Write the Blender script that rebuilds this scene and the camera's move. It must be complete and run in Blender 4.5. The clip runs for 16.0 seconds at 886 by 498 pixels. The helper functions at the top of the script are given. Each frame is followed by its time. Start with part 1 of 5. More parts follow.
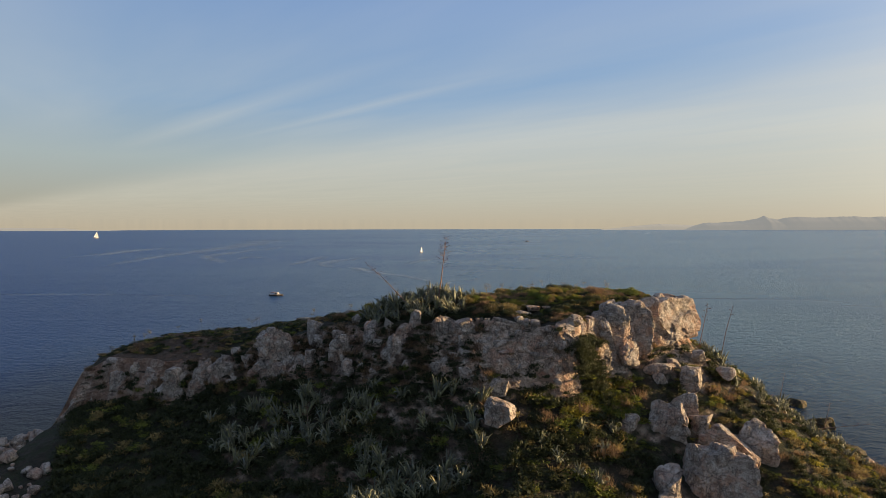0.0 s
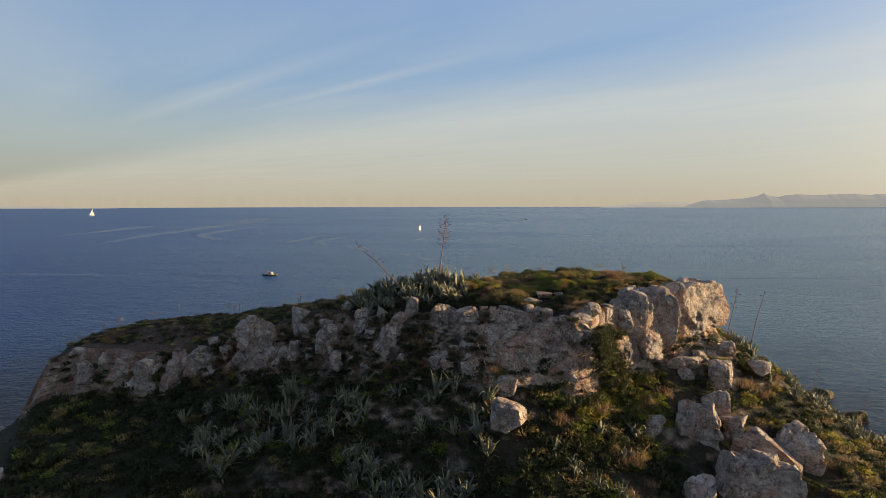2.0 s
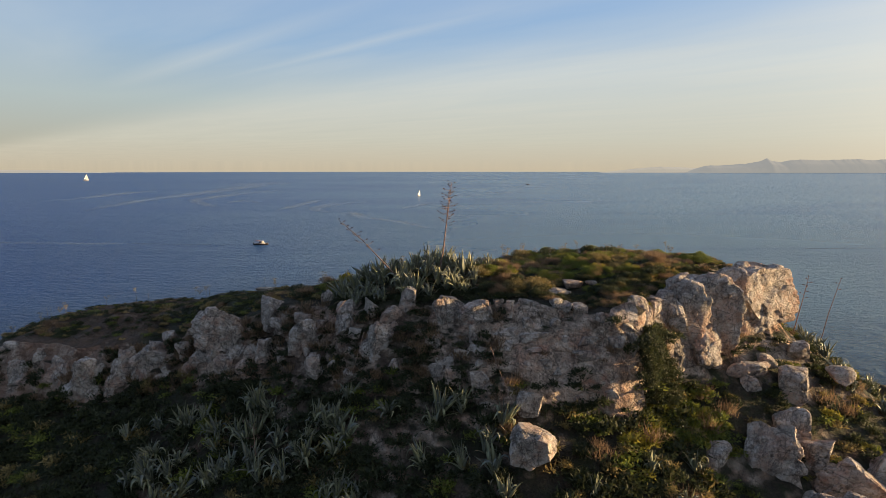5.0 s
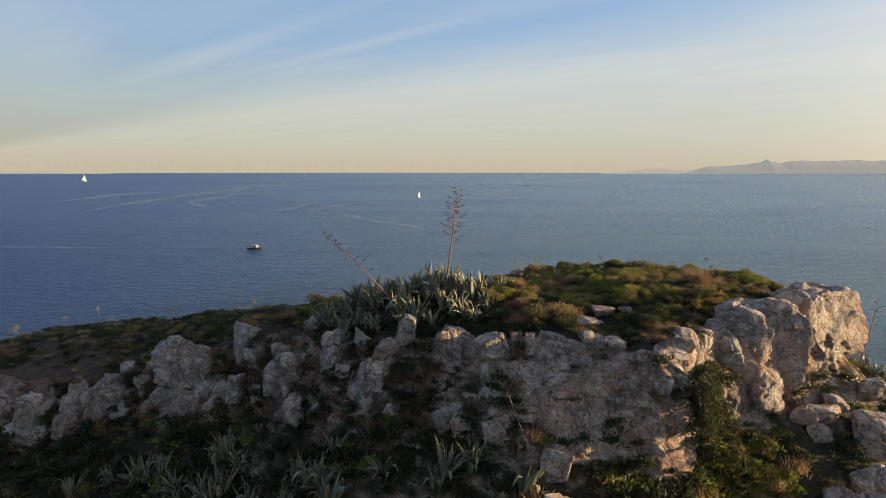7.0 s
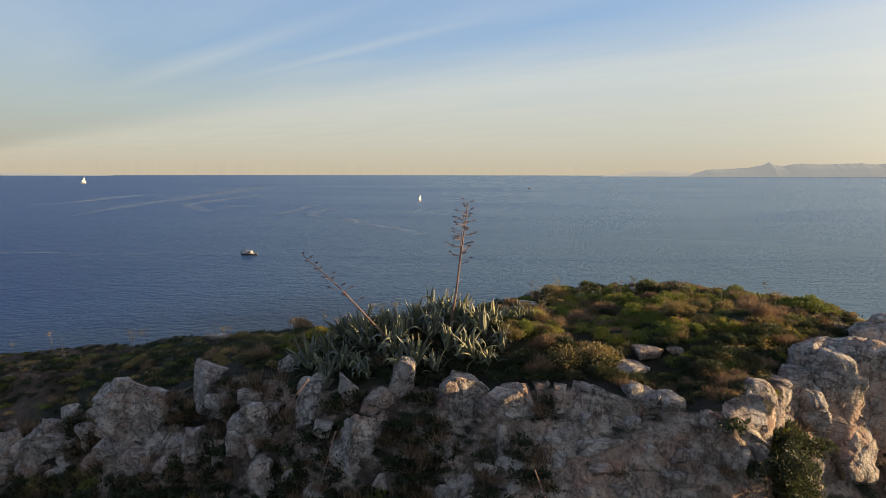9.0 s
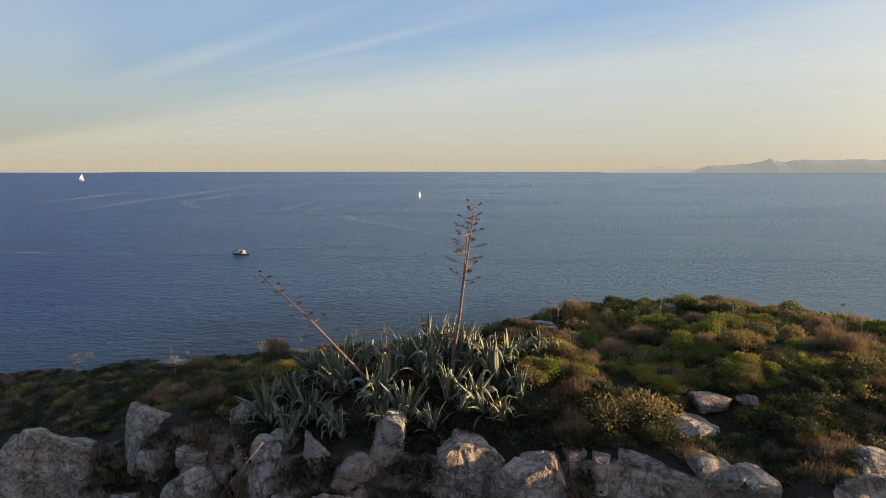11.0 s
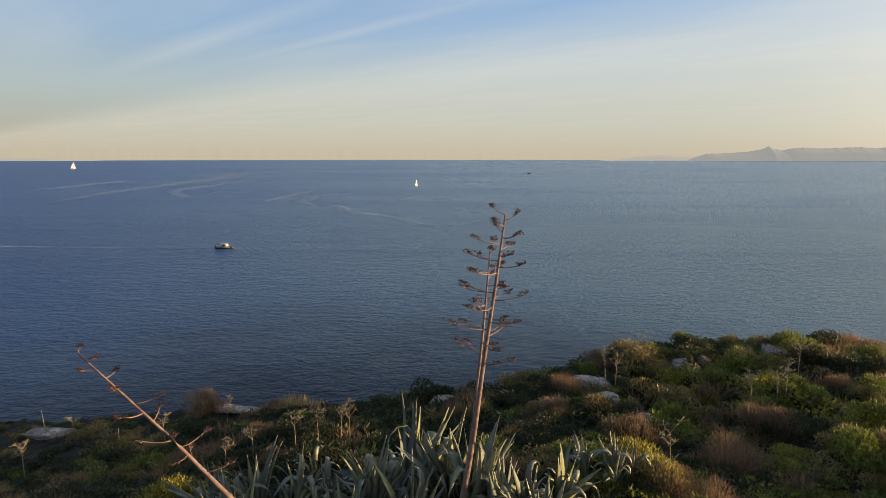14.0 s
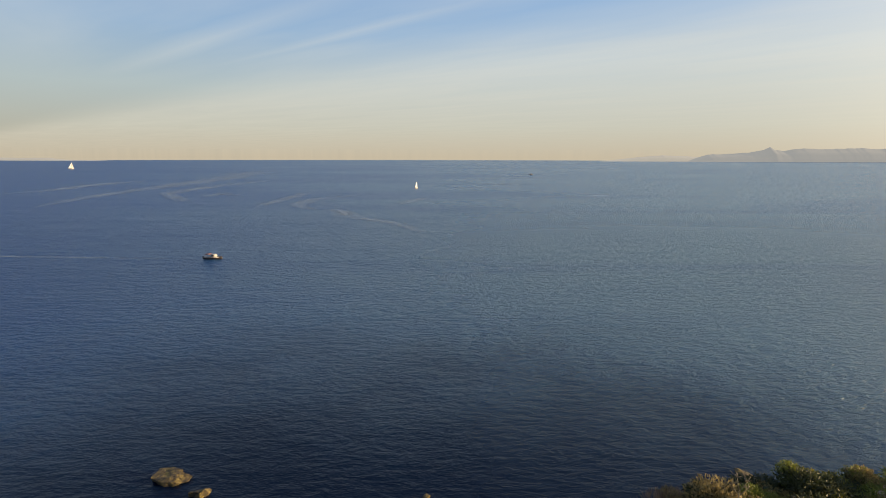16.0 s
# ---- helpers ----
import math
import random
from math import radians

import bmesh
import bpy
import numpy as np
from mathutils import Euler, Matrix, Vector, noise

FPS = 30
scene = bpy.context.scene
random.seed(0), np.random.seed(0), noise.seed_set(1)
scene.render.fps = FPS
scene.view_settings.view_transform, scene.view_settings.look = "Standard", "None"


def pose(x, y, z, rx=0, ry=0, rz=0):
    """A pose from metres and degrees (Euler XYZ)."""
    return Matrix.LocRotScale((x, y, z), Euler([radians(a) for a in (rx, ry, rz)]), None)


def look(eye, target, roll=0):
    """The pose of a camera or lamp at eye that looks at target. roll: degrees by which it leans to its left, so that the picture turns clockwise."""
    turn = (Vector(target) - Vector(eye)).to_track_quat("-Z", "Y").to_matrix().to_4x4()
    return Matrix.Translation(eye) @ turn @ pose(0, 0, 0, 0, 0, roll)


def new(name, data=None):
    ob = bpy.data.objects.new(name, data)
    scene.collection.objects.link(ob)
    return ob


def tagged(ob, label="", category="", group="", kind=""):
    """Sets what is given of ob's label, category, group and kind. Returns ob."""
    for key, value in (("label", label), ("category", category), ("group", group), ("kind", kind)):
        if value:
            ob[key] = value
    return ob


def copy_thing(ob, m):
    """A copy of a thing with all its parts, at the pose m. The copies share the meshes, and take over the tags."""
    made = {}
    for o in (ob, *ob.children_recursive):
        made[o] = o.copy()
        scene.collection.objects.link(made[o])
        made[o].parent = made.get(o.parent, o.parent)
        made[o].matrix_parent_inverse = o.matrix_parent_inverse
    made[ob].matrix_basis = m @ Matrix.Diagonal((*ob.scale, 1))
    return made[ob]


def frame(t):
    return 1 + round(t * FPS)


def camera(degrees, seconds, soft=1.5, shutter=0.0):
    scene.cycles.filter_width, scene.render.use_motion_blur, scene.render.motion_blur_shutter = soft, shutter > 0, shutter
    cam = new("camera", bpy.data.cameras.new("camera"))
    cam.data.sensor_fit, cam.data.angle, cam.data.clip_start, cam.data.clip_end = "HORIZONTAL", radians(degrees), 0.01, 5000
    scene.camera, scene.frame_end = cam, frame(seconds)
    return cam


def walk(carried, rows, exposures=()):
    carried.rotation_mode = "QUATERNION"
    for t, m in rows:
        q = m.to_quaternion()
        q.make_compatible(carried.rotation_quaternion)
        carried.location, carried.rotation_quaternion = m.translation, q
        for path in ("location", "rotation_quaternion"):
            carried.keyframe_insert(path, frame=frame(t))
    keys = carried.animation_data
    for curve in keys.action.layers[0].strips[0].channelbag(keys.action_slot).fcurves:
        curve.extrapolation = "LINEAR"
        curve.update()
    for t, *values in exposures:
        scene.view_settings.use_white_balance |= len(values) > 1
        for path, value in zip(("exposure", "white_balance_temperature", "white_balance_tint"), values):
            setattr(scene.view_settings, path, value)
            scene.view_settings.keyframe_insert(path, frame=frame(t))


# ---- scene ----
cam = camera(77.0, 16.0, soft=0.85)
PATH = [
    (0, (1.684, -0.532, 28.09), (1.635, 1.466, 28.008), -0.1),
    (0.5, (1.65, 1.18, 28.088), (1.603, 3.177, 27.99), -0.1),
    (1, (1.589, 2.873, 28.083), (1.543, 4.869, 27.963), -0.1),
    (1.5, (1.493, 4.658, 28.034), (1.447, 6.653, 27.894), -0.1),
    (2, (1.375, 6.55, 27.993), (1.331, 8.543, 27.831), -0.1),
    (2.5, (1.299, 8.472, 27.933), (1.255, 10.463, 27.75), -0.1),
    (3, (1.338, 10.437, 27.924), (1.29, 12.426, 27.719), -0.1),
    (5.5, (0.599, 20.102, 28.076), (0.558, 22.08, 27.785), 0.0),
    (6, (0.497, 21.981, 28.136), (0.456, 23.959, 27.848), -0.0),
    (6.5, (0.362, 23.843, 28.224), (0.322, 25.822, 27.938), 0.0),
    (7, (0.219, 25.714, 28.285), (0.178, 27.694, 28.002), 0.0),
    (7.5, (0.11, 27.599, 28.368), (0.07, 29.579, 28.088), 0.1),
    (8, (-0.023, 29.46, 28.442), (-0.063, 31.441, 28.164), 0.1),
    (8.5, (-0.134, 31.33, 28.489), (-0.176, 33.311, 28.213), 0.1),
    (9, (-0.228, 33.251, 28.515), (-0.272, 35.231, 28.241), 0.1),
    (11.5, (-0.382, 42.609, 28.332), (-0.426, 44.587, 28.039), -0.0),
    (12, (-0.452, 44.544, 28.272), (-0.495, 46.521, 27.971), -0.0),
    (12.5, (-0.486, 46.579, 28.226), (-0.528, 48.555, 27.916), -0.0),
    (13, (-0.523, 48.67, 28.158), (-0.562, 50.644, 27.839), -0.0),
    (13.5, (-0.553, 50.835, 28.098), (-0.592, 52.808, 27.774), -0.0),
    (14, (-0.633, 53.093, 28.041), (-0.668, 55.065, 27.714), 0.0),
    (14.5, (-0.682, 55.401, 27.978), (-0.718, 57.373, 27.647), 0.1),
    (15, (-0.69, 57.78, 27.9), (-0.726, 59.752, 27.568), 0.1),
    (15.5, (-0.69, 60.08, 28.15), (-0.726, 62.053, 27.823), 0.1),
    (15.7, (-0.72, 60.98, 28.85), (-0.756, 62.953, 28.523), 0.1),
    (16, (-0.8, 62.3, 29.75), (-0.836, 64.273, 29.423), 0.1),
]
walk(cam, [(t, look(eye, target, roll)) for t, eye, target, roll in PATH], exposures=[(0, -0.2), (2, -0.15), (5, 0.0), (16, 0.0)])

# ---- sky, sun ----
SUN_AZ, SUN_EL = radians(91), radians(7.4)          # clockwise from +y
sun_dir = Vector((math.sin(SUN_AZ) * math.cos(SUN_EL), math.cos(SUN_AZ) * math.cos(SUN_EL), math.sin(SUN_EL)))


class Nodes:
    """Short hand for building a node tree."""

    def __init__(self, tree):
        self.t = tree
        tree.nodes.clear()

    def n(self, kind, ins=None, **attrs):
        node = self.t.nodes.new(kind)
        if "operation" in attrs:
            node.operation, node.use_clamp = attrs["operation"], attrs.get("use_clamp", False)
        if "data_type" in attrs:
            node.data_type, node.blend_type = attrs["data_type"], attrs["blend_type"]
        if "feature" in attrs:
            node.feature = attrs["feature"]
        if "interpolation_type" in attrs:
            node.interpolation_type = attrs["interpolation_type"]
        for k, v in (ins or {}).items():
            if isinstance(v, bpy.types.NodeSocket):
                self.t.links.new(v, node.inputs[k])
            else:
                node.inputs[k].default_value = v
        return node

    def math(self, op, a, b=0.0, c=0.0, clamp=False):
        return self.n("ShaderNodeMath", {0: a, 1: b, 2: c}, operation=op, use_clamp=clamp).outputs[0]

    def ramp(self, fac, stops, interp="LINEAR"):
        node = self.n("ShaderNodeValToRGB", {0: fac})
        cr = node.color_ramp
        cr.interpolation = interp
        while len(cr.elements) < len(stops):
            cr.elements.new(0.5)
        for e, (p, c) in zip(cr.elements, stops):
            e.position = p
            e.color = (c, c, c, 1) if isinstance(c, (int, float)) else (*c, 1)
        return node.outputs[0]

    def mix(self, fac, a, b, blend="MIX"):
        node = self.n("ShaderNodeMix", data_type="RGBA", blend_type=blend)
        for i, v in ((0, fac), (6, a), (7, b)):
            if isinstance(v, bpy.types.NodeSocket):
                self.t.links.new(v, node.inputs[i])
            else:
                node.inputs[i].default_value = (*v, 1) if isinstance(v, tuple) and len(v) == 3 else v
        return node.outputs[2]

    def noise(self, vec, scale, detail=4.0, rough=0.55, dist=0.0):
        return self.n("ShaderNodeTexNoise", {"Vector": vec, "Scale": scale, "Detail": detail, "Roughness": rough, "Distortion": dist}).outputs[0]

    def scaled(self, vec, s):
        return self.n("ShaderNodeMapping", {0: vec, 3: s}).outputs[0]


world = bpy.data.worlds.new("evening_sky")
scene.world = world
world.use_nodes = True
N = Nodes(world.node_tree)
air_node = N.n("ShaderNodeTexSky")
air_node.sky_type, air_node.sun_disc = "NISHITA", False
air_node.sun_elevation, air_node.sun_rotation = SUN_EL, SUN_AZ
air_node.altitude, air_node.air_density, air_node.dust_density, air_node.ozone_density = 30, 1.0, 1.6, 1.5
sky = air_node.outputs[0]
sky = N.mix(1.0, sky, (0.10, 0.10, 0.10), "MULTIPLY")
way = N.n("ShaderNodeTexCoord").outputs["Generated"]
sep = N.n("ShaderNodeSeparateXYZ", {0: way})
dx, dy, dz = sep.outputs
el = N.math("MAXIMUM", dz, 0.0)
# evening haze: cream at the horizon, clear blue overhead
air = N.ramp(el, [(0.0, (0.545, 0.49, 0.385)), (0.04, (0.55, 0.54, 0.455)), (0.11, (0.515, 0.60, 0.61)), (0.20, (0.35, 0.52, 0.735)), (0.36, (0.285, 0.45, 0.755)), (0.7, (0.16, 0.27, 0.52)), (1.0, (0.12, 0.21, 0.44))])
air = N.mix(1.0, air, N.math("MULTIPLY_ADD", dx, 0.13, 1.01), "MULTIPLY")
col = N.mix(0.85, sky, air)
# high cirrus on a flat layer: streaks run from the far left towards the near right
zz = N.math("MAXIMUM", dz, 0.012)
px, py = N.math("DIVIDE", dx, zz), N.math("DIVIDE", dy, zz)
along = N.math("SUBTRACT", N.math("MULTIPLY", px, 0.73), N.math("MULTIPLY", py, 0.68))
cross = N.math("ADD", N.math("MULTIPLY", px, 0.68), N.math("MULTIPLY", py, 0.73))
lay = N.n("ShaderNodeCombineXYZ", {0: N.math("MULTIPLY", along, 0.35), 1: N.math("MULTIPLY", cross, 1.3)}).outputs[0]
fib = N.noise(lay, 0.8, 7, 0.62, 0.4)


def band(centre, width, lo, hi, fade):
    d = N.math("ABSOLUTE", N.math("SUBTRACT", N.math("ADD", cross, N.math("MULTIPLY", N.math("SUBTRACT", fib, 0.5), 0.25)), centre))
    a = N.math("SUBTRACT", 1.0, N.math("DIVIDE", d, width), clamp=True)
    b = N.math("DIVIDE", N.math("SUBTRACT", along, lo), fade, clamp=True)
    c = N.math("DIVIDE", N.math("SUBTRACT", hi, along), fade, clamp=True)
    return N.math("MULTIPLY", a, N.math("MULTIPLY", b, c))


high = N.n("ShaderNodeMapRange", {0: el, 1: 0.07, 2: 0.19}, interpolation_type="SMOOTHSTEP").outputs[0]
soft = N.noise(lay, 0.55, 5, 0.5, 0.3)
edge_c = N.math("ADD", cross, N.math("MULTIPLY", N.math("SUBTRACT", soft, 0.5), N.math("MULTIPLY_ADD", high, 2.2, 0.2)))
veil = N.n("ShaderNodeMapRange", {0: edge_c, 1: 2.9, 2: 5.3}, interpolation_type="SMOOTHSTEP").outputs[0]
veil = N.math("MULTIPLY", veil, N.math("MULTIPLY_ADD", fib, 0.75, 0.46), clamp=True)
wisp = N.math("MULTIPLY", N.math("MULTIPLY", N.ramp(soft, [(0.40, 0.0), (0.72, 1.0)]), high), 0.42)
streaks = N.math("ADD", N.math("MULTIPLY", band(2.22, 0.30, -8.4, -1.6, 3.2), 0.40), N.math("MULTIPLY", band(2.92, 0.20, -7.0, -0.6, 3.0), 0.42), clamp=True)
cloud = N.math("MAXIMUM", N.math("MAXIMUM", N.math("MULTIPLY", veil, 0.95), streaks), wisp)
glow = N.ramp(el, [(0.0, (0.60, 0.515, 0.375)), (0.05, (0.615, 0.60, 0.50)), (0.16, (0.64, 0.675, 0.655)), (0.4, (0.475, 0.565, 0.72)), (1.0, (0.25, 0.30, 0.42))])
col = N.mix(cloud, col, glow)
# broad aureole round the low sun
near_sun = N.n("ShaderNodeVectorMath", {0: way, 1: tuple(sun_dir)})
near_sun.operation = "DOT_PRODUCT"
halo = N.math("POWER", N.math("MAXIMUM", near_sun.outputs["Value"], 0.0), 5.0)
col = N.mix(halo, col, (2.2, 1.85, 1.35))
# the sky inland is a duller, bluer dusk
inland = N.n("ShaderNodeMapRange", {0: dy, 1: 0.1, 2: -0.7}).outputs[0]
col = N.mix(N.math("MULTIPLY", inland, 0.9), col, (0.265, 0.32, 0.41))
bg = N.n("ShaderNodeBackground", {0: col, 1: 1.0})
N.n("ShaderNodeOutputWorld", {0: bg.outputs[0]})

sun = new("sun", bpy.data.lights.new("sun", "SUN"))
sun.data.energy, sun.data.angle, sun.data.color = 9.3, radians(0.7), (1.0, 0.70, 0.37)
sun.matrix_world = look(sun_dir * 200, (0, 0, 0))


# ---- materials ----
def material(name):
    m = bpy.data.materials.new(name)
    m.use_nodes = True
    k = Nodes(m.node_tree)
    out = k.n("ShaderNodeOutputMaterial")
    bsdf = k.n("ShaderNodeBsdfPrincipled")
    k.t.links.new(bsdf.outputs[0], out.inputs[0])
    k.bsdf, k.out = bsdf, out
    k.obj = k.n("ShaderNodeTexCoord").outputs["Object"]
    k.geo = k.n("ShaderNodeNewGeometry")
    k.pos = k.geo.outputs["Position"]
    k.rand = k.n("ShaderNodeObjectInfo").outputs["Random"]
    k.isle = k.geo.outputs["Random Per Island"]
    return m, k


def finish(k, colour, rough, bump=None, strength=0.5, distance=0.1):
    for sock, v in (("Base Color", colour), ("Roughness", rough)):
        if isinstance(v, bpy.types.NodeSocket):
            k.t.links.new(v, k.bsdf.inputs[sock])
        else:
            k.bsdf.inputs[sock].default_value = (*v, 1) if isinstance(v, tuple) else v
    if bump is not None:
        b = k.n("ShaderNodeBump", {"Strength": strength, "Distance": distance, "Height": bump})
        k.t.links.new(b.outputs[0], k.bsdf.inputs["Normal"])


def rock_colour(k):
    grit = k.noise(k.pos, 13.0, 5, 0.7)
    mid = k.noise(k.pos, 1.1, 8, 0.7)
    fine = k.noise(k.pos, 4.5, 8, 0.72)
    pit = k.n("ShaderNodeTexVoronoi", {"Vector": k.n("ShaderNodeMapping", {0: k.pos, 3: (1, 1, 1.3)}).outputs[0], "Scale": 2.2, "Detail": 3.0, "Roughness": 0.7}, feature="F1").outputs["Distance"]
    base = k.ramp(mid, [(0.28, (0.16, 0.125, 0.105)), (0.40, (0.33, 0.275, 0.232)), (0.53, (0.49, 0.43, 0.372)), (0.70, (0.66, 0.61, 0.555))])
    rust = k.ramp(k.noise(k.pos, 0.42, 6, 0.68), [(0.49, 0.0), (0.62, 0.6)])
    base = k.mix(rust, base, (0.46, 0.265, 0.18))
    red = k.ramp(k.noise(k.scaled(k.pos, (1.0, 1.0, 0.8)), 0.55, 5, 0.6), [(0.60, 0.0), (0.70, 0.6)])
    base = k.mix(red, base, (0.40, 0.18, 0.115))
    pits = k.ramp(k.noise(k.pos, 5.0, 6, 0.72), [(0.36, 0.75), (0.46, 0.0)])
    base = k.mix(pits, base, (0.10, 0.08, 0.07))
    lich = k.math("MULTIPLY", k.ramp(fine, [(0.47, 0.0), (0.62, 0.55)]), k.ramp(k.noise(k.pos, 0.7, 4, 0.6), [(0.40, 0.25), (0.6, 1.0)]))
    base = k.mix(lich, base, (0.13, 0.115, 0.10))
    warp = k.n("ShaderNodeMapping", {0: k.pos, 3: (1.0, 1.0, 0.45)}).outputs[0]
    vein = k.math("ABSOLUTE", k.math("SUBTRACT", k.noise(warp, 0.8, 8, 0.68, 0.3), 0.5))
    crackm = k.ramp(vein, [(0.0, 0.0), (0.03, 1.0)])
    some = k.ramp(k.noise(k.pos, 0.5, 3, 0.5), [(0.40, 0.0), (0.52, 1.0)])
    crackm = k.math("MAXIMUM", crackm, k.math("SUBTRACT", 1.0, some))
    base = k.mix(crackm, k.mix(0.6, base, (0.06, 0.05, 0.045)), base)
    bent = k.n("ShaderNodeVectorMath", {0: k.scaled(k.pos, (1.0, 0.8, 1.25)), 1: k.n("ShaderNodeTexNoise", {"Vector": k.pos, "Scale": 0.7, "Detail": 4.0}).outputs["Color"]})
    joint = k.n("ShaderNodeTexVoronoi", {"Vector": bent.outputs[0], "Scale": 0.62}, feature="DISTANCE_TO_EDGE").outputs["Distance"]
    joint = k.math("MAXIMUM", k.ramp(joint, [(0.0, 0.0), (0.045, 1.0)]), k.ramp(k.noise(k.pos, 0.8, 3, 0.5), [(0.50, 0.0), (0.58, 1.0)]))
    base = k.mix(joint, k.mix(0.5, base, (0.07, 0.055, 0.045)), base)
    crackm = k.math("MULTIPLY_ADD", joint, 0.6, k.math("MULTIPLY", crackm, 0.6))
    h = k.math("ADD", k.math("MULTIPLY", mid, 0.7), k.math("ADD", k.math("ADD", k.math("MULTIPLY", fine, 0.24), k.math("MULTIPLY", grit, 0.10)), k.math("ADD", k.math("MULTIPLY", crackm, 0.25), k.math("MULTIPLY", pit, 0.28))))
    return base, h


M_ROCK, k = material("weathered_limestone")
c, h = rock_colour(k)
finish(k, c, 0.92, h, 1.0, 0.26)

M_GROUND, k = material("rocky_soil")
c, h = rock_colour(k)
nz = k.n("ShaderNodeSeparateXYZ", {0: k.geo.outputs["Normal"]}).outputs[2]
soil = k.ramp(k.noise(k.pos, 2.2, 6, 0.7), [(0.3, (0.020, 0.017, 0.010)), (0.5, (0.036, 0.030, 0.017)), (0.7, (0.07, 0.052, 0.033))])
moss = k.ramp(k.noise(k.pos, 0.6, 4, 0.6), [(0.45, 0.0), (0.6, 0.8)])
soil = k.mix(moss, soil, (0.030, 0.040, 0.012))
west = k.n("ShaderNodeSeparateXYZ", {0: k.pos}).outputs
bare = k.math("MULTIPLY", k.math("MULTIPLY", k.n("ShaderNodeMapRange", {0: west[0], 1: -28.5, 2: -31.0}).outputs[0], k.n("ShaderNodeMapRange", {0: west[2], 1: 9.6, 2: 10.6}).outputs[0]), k.ramp(k.noise(k.pos, 1.2, 5, 0.65), [(0.35, 0.3), (0.6, 0.95)]))
soil = k.mix(bare, soil, (0.135, 0.085, 0.058))
flat = k.ramp(k.math("ADD", nz, k.math("MULTIPLY", k.math("SUBTRACT", k.noise(k.pos, 1.1, 4, 0.6), 0.5), 0.35)), [(0.60, 0.0), (0.80, 1.0)])
c = k.mix(1.0, c, (1.32, 1.2, 1.1), "MULTIPLY")
# west of the wall brown earth covers much of the scarp, its colour also painting shade on the rock; a bare reddish bank
# near the point
east = k.n("ShaderNodeSeparateXYZ", {0: k.pos}).outputs[0]
earth_and_shade = k.math("MULTIPLY", k.n("ShaderNodeMapRange", {0: east, 1: 4.0, 2: 1.5}).outputs[0], k.ramp(k.noise(k.pos, 0.45, 5, 0.6), [(0.42, 0.10), (0.60, 0.85)]))
bank = k.n("ShaderNodeMapRange", {0: east, 1: -30.0, 2: -35.0}).outputs[0]
earth = k.mix(bank, k.mix(k.noise(k.pos, 1.5, 6, 0.7), (0.05, 0.036, 0.026), (0.13, 0.09, 0.065)), (0.27, 0.165, 0.115))
c = k.mix(earth_and_shade, c, earth)
finish(k, k.mix(flat, c, soil), 0.95, k.math("ADD", h, k.math("MULTIPLY", k.noise(k.pos, 14, 4, 0.7), 0.15)), 1.0, 0.5)

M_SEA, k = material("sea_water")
p2 = k.scaled(k.pos, (0.55, 1.0, 1.0))
w0 = k.noise(k.scaled(k.pos, (0.5, 1.0, 1.0)), 0.26, 3, 0.55, 0.3)
w1 = k.noise(p2, 0.75, 4, 0.6, 0.4)
w2 = k.noise(p2, 2.0, 4, 0.65, 0.3)
w3 = k.noise(k.scaled(k.pos, (0.5, 1.0, 1.0)), 0.055, 3, 0.5)
far = k.n("ShaderNodeVectorMath", {0: k.pos, 1: (0.0, 60.0, 0.0)})
far.operation = "DISTANCE"
chop = k.n("ShaderNodeMapRange", {0: far.outputs["Value"], 1: 60.0, 2: 420.0, 3: 1.0, 4: 0.35}).outputs[0]
hgt = k.math("ADD", k.math("MULTIPLY", w1, k.math("MULTIPLY", chop, 0.58)), k.math("ADD", k.math("MULTIPLY", w2, k.math("MULTIPLY", chop, 0.27)), k.math("ADD", k.math("MULTIPLY", w0, 0.34), k.math("MULTIPLY", w3, 0.6))))
patch = k.noise(k.scaled(k.pos, (0.35, 1.0, 1.0)), 0.006, 5, 0.6, 0.6)
bands = k.ramp(k.noise(k.scaled(k.pos, (0.22, 1.0, 1.0)), 0.011, 4, 0.55, 0.5), [(0.36, 0.0), (0.50, 1.0)])
# sky reflection under the sun is painted as a paler, slightly smoother fan
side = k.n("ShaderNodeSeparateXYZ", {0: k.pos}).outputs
# fan bearings are set to suit the camera's view
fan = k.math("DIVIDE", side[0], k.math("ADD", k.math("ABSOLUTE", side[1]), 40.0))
sun_sheen = k.n("ShaderNodeMapRange", {0: k.math("ADD", fan, k.math("MULTIPLY", k.math("SUBTRACT", patch, 0.5), 0.8)), 1: -0.75, 2: 0.45}, interpolation_type="SMOOTHSTEP").outputs[0]
sun_sheen = k.math("MULTIPLY", sun_sheen, k.math("MULTIPLY_ADD", bands, 0.25, 0.75))
deep = k.mix(sun_sheen, (0.0, 0.042, 0.185), (0.10, 0.195, 0.272))
# near-black base colour stands for weedy shallows and for weak sky reflection
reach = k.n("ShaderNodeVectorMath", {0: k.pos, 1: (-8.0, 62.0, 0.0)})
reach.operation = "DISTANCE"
dim_shoal = k.n("ShaderNodeMapRange", {0: k.math("ADD", reach.outputs["Value"], k.math("MULTIPLY", k.noise(k.pos, 0.03, 4, 0.6), 44.0)), 1: 66.0, 2: 138.0}, interpolation_type="SMOOTHSTEP").outputs[0]
deep = k.mix(dim_shoal, (0.002, 0.007, 0.022), deep)
hgt = k.math("MULTIPLY", hgt, k.math("MULTIPLY_ADD", dim_shoal, 0.84, 0.16))
finish(k, deep, k.math("MULTIPLY_ADD", sun_sheen, -0.08, 0.33), hgt, 1.0, 2.0)
k.bsdf.inputs["IOR"].default_value = 1.20

